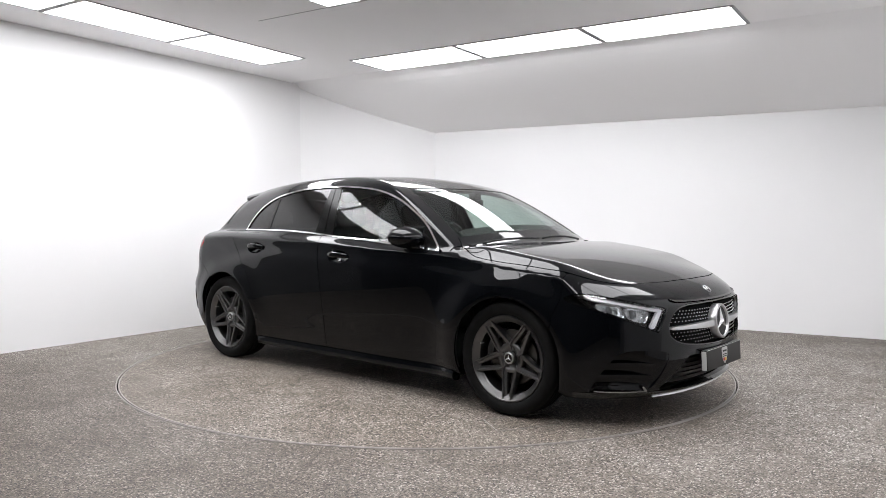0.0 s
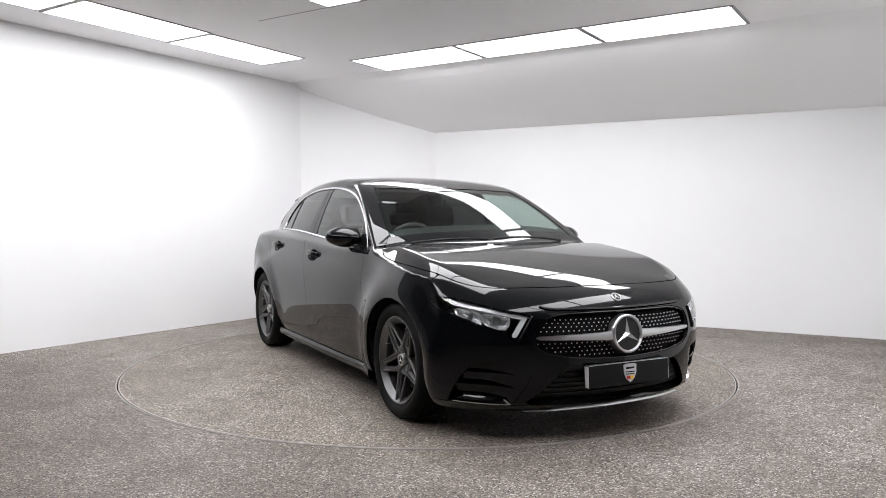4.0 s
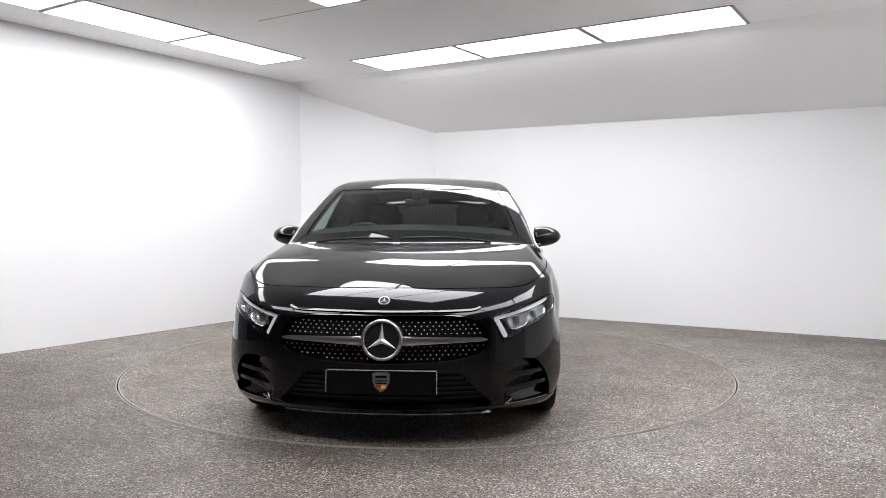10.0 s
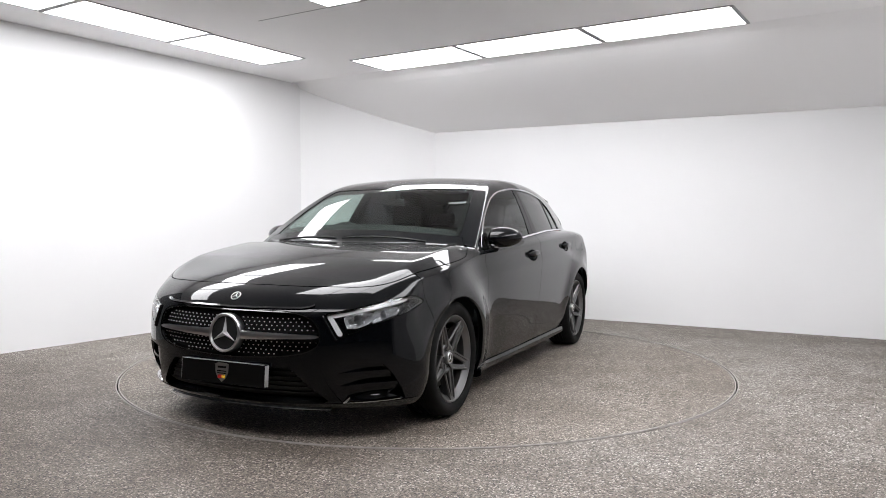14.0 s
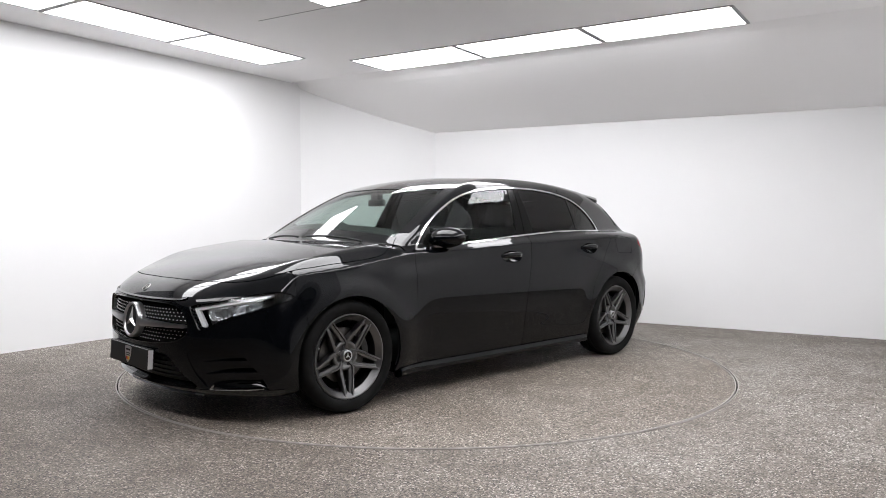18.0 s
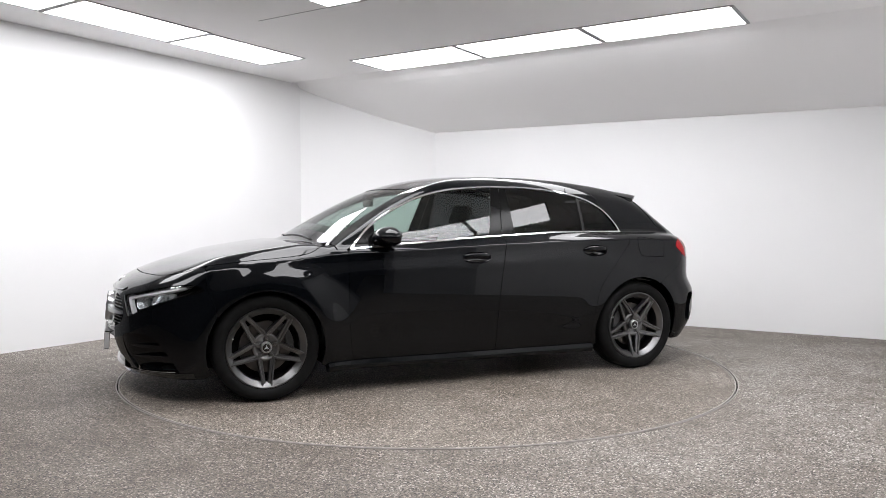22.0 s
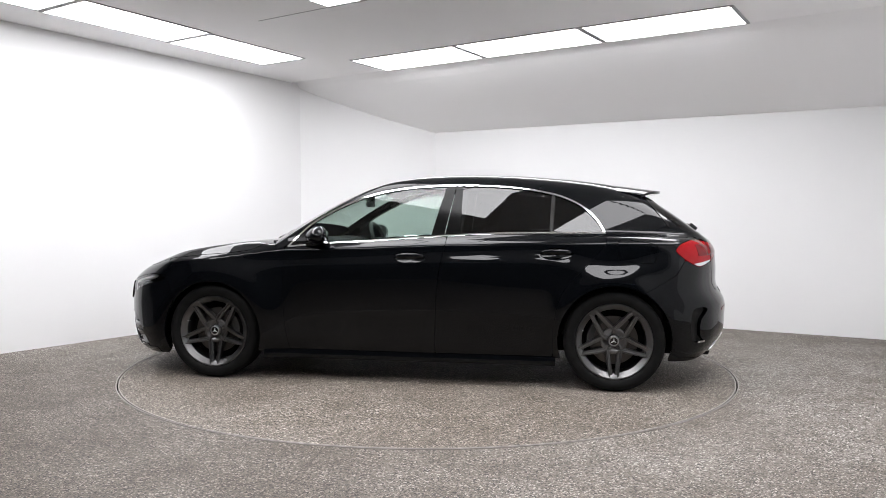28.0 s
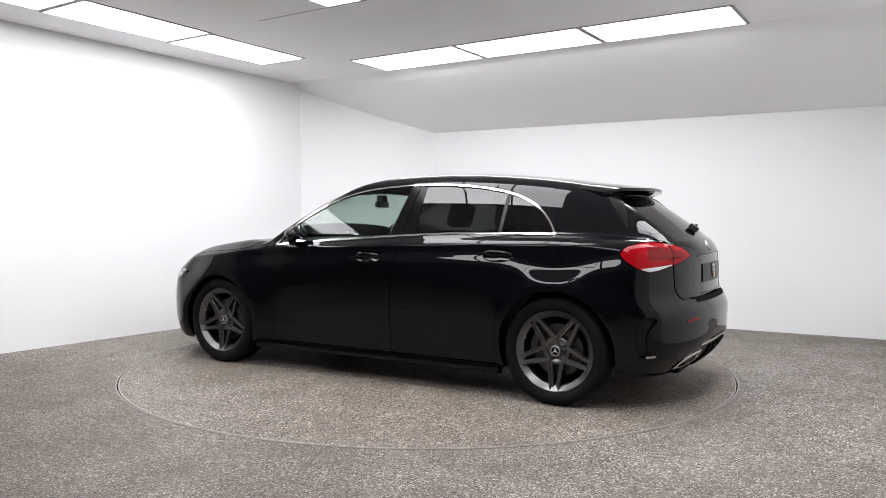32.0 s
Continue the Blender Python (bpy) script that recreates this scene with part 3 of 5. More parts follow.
# the tail: outlines in (angle, z)
TAIL_LAMP = curve([(0.985, 0.925), (0.93, 0.963), (0.80, 0.983), (0.66, 0.972), (0.54, 0.944), (0.475, 0.895), (0.56, 0.866), (0.65, 0.845), (0.775, 0.816), (0.85, 0.811), (0.93, 0.848), (0.98, 0.895)], 4)
REAR_WINDOW = mirrored(curve([(0.0, 1.022), (0.3, 1.024), (0.6, 1.028), (0.74, 1.036), (0.80, 1.075), (0.83, 1.15), (0.83, 1.235), (0.6, 1.262), (0.3, 1.27), (0.0, 1.272)], 3, False)[:-1])
GATE_EDGE = [(0.0, 0.655), (0.45, 0.650), (0.60, 0.655), (0.640, 0.70), (0.652, 0.80), (0.655, 0.98), (0.76, 1.005), (0.86, 1.07), (0.90, 1.15), (0.905, 1.255), (0.5, 1.285), (0.0, 1.298)]
gate_line = outline(mirrored(GATE_EDGE))
SEAM = line_on(side_chart, on_tail, [(-1.798, 0.850), (-1.746, 0.76), (-1.65, 0.70), (-1.545, 0.640)])
rear_arc = [(-AXLE - 0.364 * math.cos(a), 0.326 + 0.364 * math.sin(a)) for a in np.linspace(1.03, -0.2, 12)]
TAIL_SIDE = np.vstack([SEAM, line_on(side_chart, on_tail, rear_arc)])
tail_half = np.vstack([[(0.0, 0.648), (0.45, 0.643), (0.60, 0.648), (0.645, 0.70), (0.657, 0.80), (0.66, 0.848)], TAIL_SIDE, [(0.95, 0.225), (0.6, 0.21), (0.0, 0.21)]])
tail_line = outline(mirrored(tail_half))
tail_lamp, tail_lamp_r, rear_window = outline(TAIL_LAMP), outline(TAIL_LAMP * [-1, 1]), outline(REAR_WINDOW)
VENT = curve([(0.90, 0.545), (0.80, 0.545), (0.85, 0.47), (0.845, 0.37), (0.79, 0.325), (0.86, 0.322), (0.90, 0.36), (0.915, 0.46)], 3)
DIFFUSER = mirrored([(0.0, 0.40), (0.25, 0.395), (0.40, 0.36), (0.58, 0.30), (0.66, 0.245), (0.66, 0.20), (0.0, 0.20)])
vent, vent_r, diffuser_f = outline(VENT), outline(VENT * [-1, 1]), outline(DIFFUSER)
RECESS = mirrored([(0.0, 0.905), (0.38, 0.900), (0.43, 0.86), (0.42, 0.70), (0.36, 0.668), (0.0, 0.664)])
recess_f = outline(RECESS)

rear_bumper = skin("rear_bumper", tail_chart, (-1.26, 0.2, 1.26, 0.86), (0.012, 0.012), less(grow(tail_line, -GAPW), tail_lamp, tail_lamp_r, vent, vent_r, diffuser_f), PAINT, car, depth=0.03)
gate = skin("tailgate", tail_chart, (-0.92, 0.64, 0.92, 1.33), (0.012, 0.012), less(grow(gate_line, -GAPW), tail_lamp, tail_lamp_r, rear_window, recess_f), PAINT, car)
skin("plate_recess", tail_chart, (-0.5, 0.64, 0.5, 0.93), 0.02, grow(recess_f, -0.002), PAINT, gate, lift=-0.003, depth=0.0)
skin("rear_window", tail_chart, (-0.9, 1.0, 0.9, 1.29), (0.015, 0.015), grow(rear_window, 0.004), PRIVACY, gate, lift=-0.003, depth=0.004, label="dark tinted rear window")

gate_on_side = outline(np.vstack([half_on_side(tail_chart, np.array(GATE_EDGE)[2:-2]), [(-1.50, 1.5), (-2.5, 1.5), (-2.5, 0.655)]]))
tail_on_side = outline(half_on_side(tail_chart, np.vstack([[(0.03, 0.648)], tail_half[1:-1], [(0.03, 0.21)]])))
tail_lamp_on_side = outline(half_on_side(tail_chart, TAIL_LAMP))


FUEL = curve([(-1.385, 0.975), (-1.50, 0.973), (-1.615, 0.955), (-1.632, 0.935), (-1.618, 0.85), (-1.59, 0.832), (-1.43, 0.838), (-1.40, 0.86)], 3)
fuel_line = outline(FUEL)


def split_y(x):
    return 0.602 - 0.13 * step(-1.25, -1.62, x)


def outward(u, v):
    """How far the flank lies inside the line where it hands over to the roof."""
    return split_y(u) - side_chart(u.ravel(), v.ravel())[:, 1].reshape(u.shape)


quarter_f = less(lambda u, v: np.max([0.20 - v, v - 1.42, u + 0.88, -u - 2.12, outward(u, v)], 0), rear_door_line, REAR_ARCH, DLO, gate_on_side, tail_on_side, tail_lamp_on_side, fuel_line,
                 outline(np.vstack([REAR_C[5:], [(-0.5, 0.2), (-0.5, 0.6)]])), outline([(-0.5, 0.9), (-0.5, 1.25), (-0.87, 1.25), (-0.87, 0.9)]))
SILL_TOP, SILL_LOW = 0.214, 0.150


HANDLES = ((-0.03, 0.853), (-0.993, 0.888))


def cup(u, v, x, z):
    """The oval hollow behind a door handle."""
    return np.hypot((u - x) / 0.106, (v - z + 0.003) / 0.041) * 0.041 - 0.041


for s in (False, True):
    skin("front_wing", side_chart, (0.64, 0.19, 2.0, 0.94), (0.013, 0.013), wing_f, PAINT, car, mirror=s)
    fd = skin("front_door", side_chart, (-0.30, 0.205, 0.88, 1.0), (0.014, 0.014), both(less(grow(front_door_line, -GAPW), lambda u, v: cup(u, v, *HANDLES[0])), lambda u, v: SILL_TOP - v), PAINT, car, mirror=s)
    rd = skin("rear_door", side_chart, (-1.34, 0.205, -0.18, 1.03), (0.014, 0.014), both(less(grow(rear_door_line, -GAPW), grow(REAR_ARCH, 0.012), lambda u, v: cup(u, v, *HANDLES[1])), lambda u, v: SILL_TOP - v), PAINT, car, mirror=s)
    skin("rear_quarter", side_chart, (-2.14, 0.19, -0.86, 1.43), (0.014, 0.014), quarter_f, PAINT, car, mirror=s)
    skin("fuel_flap" if s is False else "quarter_inlay", side_chart, (-1.66, 0.81, -1.36, 1.0), 0.012, grow(fuel_line, -0.003 if not s else 0.0), PAINT, car, mirror=s)
    sill = skin("sill", side_chart, (-1.03, 0.145, 1.03, 0.22), (0.02, 0.003), less(lambda u, v: np.maximum(np.abs(v - (SILL_TOP + SILL_LOW) / 2 + 0.001) - (SILL_TOP - SILL_LOW) / 2 + 0.002, np.abs(u - 0.0) - 0.99), grow(FRONT_ARCH, 0.01), grow(REAR_ARCH, 0.01)),
                PAINT, car, mirror=s, depth=0.05, label="glossy black side skirt",
                dish=lambda u, v: 0.004 + 0.026 * np.clip((0.214 - v) / 0.034, 0, 1) - 0.028 * np.clip((0.182 - v) / 0.030, 0, 1) ** 2)
    skin("arch_liner", side_chart, (0.95, 0.15, 1.78, 0.70), 0.02, both(grow(FRONT_ARCH, 0.0), lambda u, v: 0.165 - v), PLASTIC, car, mirror=s, lift=-0.30, depth=0.0)
    skin("arch_liner", side_chart, (-1.78, 0.15, -0.95, 0.71), 0.02, both(grow(REAR_ARCH, 0.0), lambda u, v: 0.175 - v), PLASTIC, car, mirror=s, lift=-0.30, depth=0.0)
    # window glass, pillars and chrome
    trim_in = grow(DLO, -0.0115)
    rear_post = -0.357
    front_post = lambda v: -0.160 - 0.25 * (v - 1.0)
    door_gap = lambda v: -0.250 - 0.18 * (v - 1.0)
    skin("side_window", side_chart, (-0.25, 0.9, 0.9, 1.36), (0.014, 0.014), both(trim_in, lambda u, v: front_post(v) - 0.006 - u), WINDOW, fd, lift=-0.007, depth=0.0, mirror=s, label="lightly tinted glass")
    skin("side_window", side_chart, (-1.0, 0.95, -0.35, 1.36), (0.014, 0.014), both(trim_in, lambda u, v: u - rear_post - 0.006, lambda u, v: -0.945 - u - 0.05 * (v - 1.02)), PRIVACY, rd, lift=-0.007, depth=0.0, mirror=s, label="dark privacy glass")
    skin("quarter_light", side_chart, (-1.32, 0.95, -0.93, 1.32), (0.014, 0.014), both(trim_in, lambda u, v: u + 0.968 + 0.05 * (v - 1.02)), PRIVACY, rd, lift=-0.007, depth=0.0, mirror=s, label="dark privacy glass")
    skin("window_bar", side_chart, (-1.0, 0.95, -0.92, 1.32), (0.005, 0.014), both(trim_in, lambda u, v: np.abs(u + 0.9565 + 0.05 * (v - 1.02)) - 0.012), PLASTIC, rd, lift=-0.003, depth=0.01, mirror=s)
    skin("pillar_cover", side_chart, (-0.36, 0.95, -0.12, 1.36), (0.01, 0.014), both(trim_in, lambda u, v: u - front_post(v), lambda u, v: door_gap(v) + 0.003 - u), PILLAR_BLACK, fd, lift=-0.004, depth=0.01, mirror=s)
    skin("pillar_cover", side_chart, (-0.40, 0.95, -0.20, 1.36), (0.01, 0.014), both(trim_in, lambda u, v: u - door_gap(v) + 0.003, lambda u, v: rear_post - u), PILLAR_BLACK, rd, lift=-0.004, depth=0.01, mirror=s)
    skin("window_trim", side_chart, (-1.36, 0.89, 0.88, 1.37), (0.010, 0.010), less(DLO, trim_in), CHROME, car, lift=0.002, depth=0.012, mirror=s, label="polished chrome window surround")
    skin("inner_shell", side_chart, (-1.95, 0.18, 1.75, 0.98), 0.04, less(lambda u, v: np.max([0.2 - v, v - 0.90 - 0.10 * step(0.9, -1.0, u) + 0.16 * step(0.9, 1.7, u), np.abs(u + 0.1) - 1.8], 0), grow(FRONT_ARCH, 0.01), grow(REAR_ARCH, 0.01)), INSIDE, car, lift=-0.035, depth=0.0, mirror=s)

# roof, pillars and screens, seen from above
SCREEN_LINE = curve([(1.045, 0.0), (1.02, 0.30), (0.965, 0.55), (0.915, 0.665), (0.865, 0.690), (0.70, 0.657), (0.52, 0.614), (0.36, 0.572), (0.325, 0.545), (0.37, 0.40), (0.41, 0.2), (0.42, 0.0)], 4, False)
screen_f = outline(np.vstack([SCREEN_LINE, SCREEN_LINE[-2:0:-1] * [1, -1]]))
DLO_ABOVE = line_on(side_chart, on_top, TOP_C[(TOP_C[:, 0] > -0.88) & (TOP_C[:, 0] < 0.83)])
PILLAR = np.vstack([[(0.95, 0.60), (0.945, 0.74), (0.93, 0.80), (0.91, 0.86)], DLO_ABOVE, [(-0.88, 0.602), (-1.25, 0.602)]])
body_top = outline(np.vstack([PILLAR, [(-1.25, -0.602), (-0.88, -0.602)], DLO_ABOVE[::-1] * [1, -1], [(0.91, -0.86), (0.93, -0.80), (0.945, -0.74), (0.95, -0.60)]]))
ROOF_HALF = 0.545
roof_mid = lambda u, v: np.maximum(np.abs(v) - ROOF_HALF + 0.05 * step(-0.6, -1.5, u), -u - 1.395)
roof = skin("roof", top_chart, (-1.45, -0.6, 0.46, 0.6), (0.02, 0.02), less(both(grow(roof_mid, -GAPW), lambda u, v: u - 0.45), grow(screen_f, 0.002), lambda u, v: np.where(u > 0.36, 0.50 - np.abs(v), 1.0)), PAINT, car)
for s in (False, True):
    skin("roof_rail", top_chart, (-1.27, 0.44, 1.06, 0.86), (0.016, 0.008), both(less(body_top, roof_mid, grow(screen_f, 0.002), both(grow(bonnet_line, GAPW), lambda u, v: 0.985 - 0.20 * v * v - u)), lambda u, v: 0.45 - v), PAINT, car, mirror=s)
skin("hind_roof", top_chart, (-1.75, -0.75, -1.18, 0.75), (0.016, 0.016), less(lambda u, v: np.maximum(np.maximum(u + 1.20, -u - 1.565), np.abs(v) - split_y(u) - 0.014), roof_mid), PAINT, car, lift=-0.0012, depth=0.0)
windscreen = skin("windscreen", top_chart, (0.3, -0.7, 1.08, 0.7), (0.016, 0.02), grow(screen_f, -0.002), SCREEN, car, lift=-0.003, depth=0.004, label="clear raked windscreen")
skin("screen_band", top_chart, (0.3, -0.7, 1.08, 0.7), (0.01, 0.012), both(grow(screen_f, -0.003), less(lambda u, v: -np.ones_like(u), grow(screen_f, -0.028))), GLOSS_BLACK, windscreen, lift=-0.006, depth=0.0, label="black border of the screen")
skin("cowl", top_chart, (0.84, -0.78, 1.10, 0.78), (0.012, 0.02), both(lambda u, v: 0.99 - 0.20 * v * v - 0.08 - u, lambda u, v: u - (1.06 - 0.20 * v * v), lambda u, v: np.abs(v) - 0.72), PLASTIC, car, lift=-0.012, depth=0.0)


# ---- lamps ----
def blob(bm, centre, radii, seg=20, m=None):
    v = bmesh.ops.create_uvsphere(bm, u_segments=seg, v_segments=seg // 2, radius=1.0)["verts"]
    for k in v:
        k.co = Vector([c * r for c, r in zip(k.co, radii)])
    bmesh.ops.transform(bm, matrix=Matrix.Translation(centre) @ (m or Matrix()), verts=v)
    return bm


def at_chart(chart, u, v, lift=0.0):
    p = chart(np.array([u]), np.array([v]))
    n = slope(p)
    return Vector(p[0] + lift * n[0]), Vector(n[0])


def flip(bm):
    """Mirrors a mesh to the car's right."""
    for v in bm.verts:
        v.co.y = -v.co.y
    bmesh.ops.reverse_faces(bm, faces=bm.faces)
    return bm


def facing(n):
    """Turns a mesh built towards +z to face along n."""
    return Vector(n).to_track_quat("Z", "Y").to_matrix().to_4x4()


CANARD = outline([(0.470, 0.640), (0.479, 0.640), (0.540, 0.517), (0.528, 0.515)])
inner_lamp = grow(headlamp, -0.010)
DRL_TOP = curve([(0.492, 0.636), (0.584, 0.657), (0.697, 0.681), (0.868, 0.711), (0.862, 0.699), (0.693, 0.665), (0.582, 0.640), (0.522, 0.625)], 2)
DRL_INNER = [(0.492, 0.635), (0.522, 0.624), (0.563, 0.544), (0.556, 0.535), (0.541, 0.537)]
BIG_CELL = curve([(0.569, 0.624), (0.60, 0.640), (0.681, 0.653), (0.698, 0.634), (0.672, 0.590), (0.59, 0.571)], 3)
SMALL_CELL = curve([(0.708, 0.656), (0.754, 0.671), (0.822, 0.674), (0.826, 0.650), (0.789, 0.619), (0.700, 0.594)], 3)
for s in (False, True):
    lamp = skin("headlight", nose_chart, (0.46, 0.5, 1.03, 0.735), (0.012, 0.010), grow(headlamp, -0.003), LENS, car, lift=-0.002, depth=0.004, mirror=s, label="clear headlight with silver running-light strip")
    skin("housing", nose_chart, (0.46, 0.5, 1.03, 0.735), (0.02, 0.015), grow(headlamp, 0.004), GLOSS_BLACK, lamp, lift=-0.075, depth=0.0, mirror=s)
    skin("bezel", nose_chart, (0.46, 0.5, 1.03, 0.735), (0.010, 0.008), less(grow(headlamp, -0.003), inner_lamp), GLOSS_BLACK, lamp, lift=-0.006, depth=0.06, mirror=s)
    skin("light_strip", nose_chart, (0.48, 0.61, 0.93, 0.72), (0.010, 0.006), outline(DRL_TOP), LIGHT_GUIDE, lamp, lift=-0.016, depth=0.02, mirror=s, label="bright silver light strip")
    skin("light_strip", nose_chart, (0.48, 0.51, 0.60, 0.65), (0.006, 0.006), outline(DRL_INNER), LIGHT_GUIDE, lamp, lift=-0.016, depth=0.02, mirror=s, label="pale light guide")
    for cell, edge, u, v, r in ((BIG_CELL, 0.010, 0.636, 0.611, 0.034), (SMALL_CELL, 0.013, 0.758, 0.637, 0.028)):
        shape = outline(cell)
        bowl = lambda u, v, shape=shape, edge=edge: -0.020 - 0.035 * step(0.0, 1.0, np.clip(-shape(u, v) / edge / 1.6, 0, 1))
        skin("reflector", nose_chart, (0.55, 0.55, 0.86, 0.69), (0.005, 0.004), shape, LAMP_SILVER, lamp, depth=0.02, mirror=s, label="silver reflector bowl", dish=bowl)
        c, n = at_chart(nose_chart, u, v, -0.052)
        bm = bmesh.new()
        blob(bm, c, (r * 0.62, r * 0.72, r * 0.30), 20, facing(Vector((1, 0.3, 0.02))))
        part("projector_lens", flip(bm) if s else bm, WINDOW_BALL, lamp, "round glass projector", True)
    # tail lamp
    tl = skin("tail_light", tail_chart, (0.44, 0.79, 1.02, 1.0), (0.012, 0.010), grow(tail_lamp, -0.003), RED_LENS, car, lift=0.0, depth=0.03, mirror=s, label="red tail light with a clear lower strip")
    skin("clear_strip", tail_chart, (0.44, 0.79, 1.02, 0.92), (0.010, 0.005), both(grow(tail_lamp, -0.006), lambda u, v: v - (0.838 - 0.10 * (u - 0.8)), lambda u, v: u - 0.90, lambda u, v: 0.668 - u), WHITE_LENS, tl, lift=0.0025, depth=0.004, mirror=s, label="ribbed clear lens")
    skin("dark_core", tail_chart, (0.44, 0.79, 1.02, 1.0), (0.010, 0.006), both(grow(tail_lamp, -0.030), lambda u, v: 0.878 + 0.03 * (0.8 - u) - v, lambda u, v: u - 0.83), DARK_RED, tl, lift=0.0022, depth=0.004, mirror=s, label="dark red lens")
    skin("lamp_gap", tail_chart, (0.63, 0.79, 0.68, 1.0), (0.002, 0.01), both(grow(tail_lamp, -0.003), lambda u, v: np.abs(u - 0.655) - 0.0025), GAP, tl, lift=0.003, depth=0.003, mirror=s)
    skin("rear_reflector", tail_chart, (0.40, 0.50, 0.66, 0.57), (0.01, 0.004), lambda u, v: np.maximum(np.abs(u - 0.53) - 0.065, np.abs(v - 0.530 + 0.10 * (u - 0.53)) - 0.0085), DARK_RED, rear_bumper, lift=0.002, depth=0.006, mirror=s, label="slim red reflector")
    skin("bumper_vent", tail_chart, (0.76, 0.3, 0.94, 0.56), 0.012, vent if not s else vent, PLASTIC, rear_bumper, lift=-0.03, depth=0.0, mirror=s)
    skin("vent_tip", tail_chart, (0.78, 0.30, 0.88, 0.345), 0.005, outline([(0.795, 0.326), (0.855, 0.322), (0.850, 0.334), (0.80, 0.338)]), CHROME, rear_bumper, lift=0.002, depth=0.006, mirror=s, label="small chrome blade")
    skin("exhaust_trim", tail_chart, (0.36, 0.22, 0.68, 0.36), 0.006, less(outline(curve([(0.635, 0.248), (0.56, 0.300), (0.43, 0.343), (0.40, 0.325), (0.45, 0.262), (0.60, 0.238)], 4)), outline(curve([(0.60, 0.256), (0.55, 0.288), (0.45, 0.320), (0.43, 0.312), (0.47, 0.272), (0.575, 0.250)], 4))), CHROME, rear_bumper, lift=0.006, depth=0.03, mirror=s, label="chrome exhaust finisher")
    # corner intake of the front bumper, with blades
    skin("intake_back", nose_chart, (0.42, 0.17, 0.90, 0.43), (0.010, 0.010), grow(intake_f, 0.003), PAINT, bumper, depth=0.0, mirror=s,
         dish=lambda u, v: -0.002 - 0.048 * step(0.46, 0.72, u) * step(0.19, 0.24, v))
    for zc, u0, u1 in ((0.350, 0.49, 0.78), (0.286, 0.53, 0.82)):
        skin("blade", nose_chart, (0.44, 0.2, 0.90, 0.42), (0.010, 0.003), both(lambda u, v, zc=zc, u0=u0: np.abs(v - zc - 0.02 * (u - 0.7)) - 0.010 * step(u0 - 0.02, u0 + 0.16, u), lambda u, v, u0=u0, u1=u1: np.abs(u - (u0 + u1) / 2) - (u1 - u0) / 2, grow(intake_f, -0.002)), PAINT, bumper, lift=-0.012, depth=0.035, mirror=s)
    skin("intake_lip", nose_chart, (0.55, 0.18, 0.86, 0.24), (0.008, 0.002), both(outline([(0.590, 0.231), (0.565, 0.205), (0.562, 0.194), (0.69, 0.199), (0.835, 0.205), (0.832, 0.210), (0.69, 0.205), (0.580, 0.203), (0.598, 0.230)]), grow(intake_f, 0.02)), CHROME_DARK, bumper, lift=0.002, depth=0.02, mirror=s, label="bright lower lip")
    skin("canard", nose_chart, (0.46, 0.50, 0.56, 0.65), (0.002, 0.006), CANARD, PAINT, bumper, depth=0.012, mirror=s,
         dish=lambda u, v: 0.002 + 0.009 * np.sqrt(np.clip(-CANARD(u, v) / 0.0045, 0, 1)))

# ---- grille, mouth, plate ----
grille = skin("grille", nose_chart, (-0.52, 0.40, 0.52, 0.67), 0.02, grille_f, GAP, car, lift=-0.042, depth=0.0, label="black radiator grille with rows of chrome studs")
skin("grille_frame", nose_chart, (-0.52, 0.40, 0.52, 0.67), (0.008, 0.006), less(grille_f, grow(grille_f, -0.007)), GLOSS_BLACK, grille, lift=-0.004, depth=0.03)
def many(chart, u, v, lift):
    """Points over the skin, all at once."""
    p = chart(np.asarray(u, float), np.asarray(v, float))
    return p + lift * slope(p)


row, col = [g.ravel() for g in np.meshgrid(np.arange(12), np.arange(-28, 29), indexing="ij")]
su, sv = (col + 0.5 * (row % 2)) * 0.0262, 0.420 + row * 0.0205
keep = (grille_f(su, sv) < -0.014) & (np.abs(sv - 0.533) > 0.028 - 0.02 * np.abs(su)) & (np.hypot(su * 1.1, sv - 0.534) > 0.108)
bm = bmesh.new()
for p in many(nose_chart, su[keep], sv[keep], -0.026):
    ring = [[bm.verts.new((p[0] + h, p[1] + r * math.cos(k * math.pi / 3), p[2] + 0.8 * r * math.sin(k * math.pi / 3))) for k in range(6)] for h, r in ((-0.001, 0.0042), (0.0015, 0.0040), (0.003, 0.0026))]
    for lo, hi in zip(ring, ring[1:]):
        for k in range(6):
            bm.faces.new((lo[k], lo[(k + 1) % 6], hi[(k + 1) % 6], hi[k]))
    bm.faces.new(ring[-1])
tagged(part("studs", bm, STUD, grille, "small chrome studs in staggered rows"), kind="stuff")
LIP = curve([(-0.44, 0.684), (-0.40, 0.672), (-0.30, 0.668), (0.0, 0.664), (0.30, 0.668), (0.40, 0.672), (0.44, 0.684)], 6, False)
lip_z = spline([tuple(p) for p in LIP])
skin("grille_lip", nose_chart, (-0.45, 0.655, 0.45, 0.70), (0.012, 0.0014), lambda u, v: np.maximum(np.abs(u) - 0.44, np.abs(v - lip_z(u)) - 0.0055), PAINT, bumper, depth=0.004,
     dish=lambda u, v: 0.001 + 0.0065 * np.clip((lip_z(u) + 0.0055 - v) / 0.011, 0, 1))
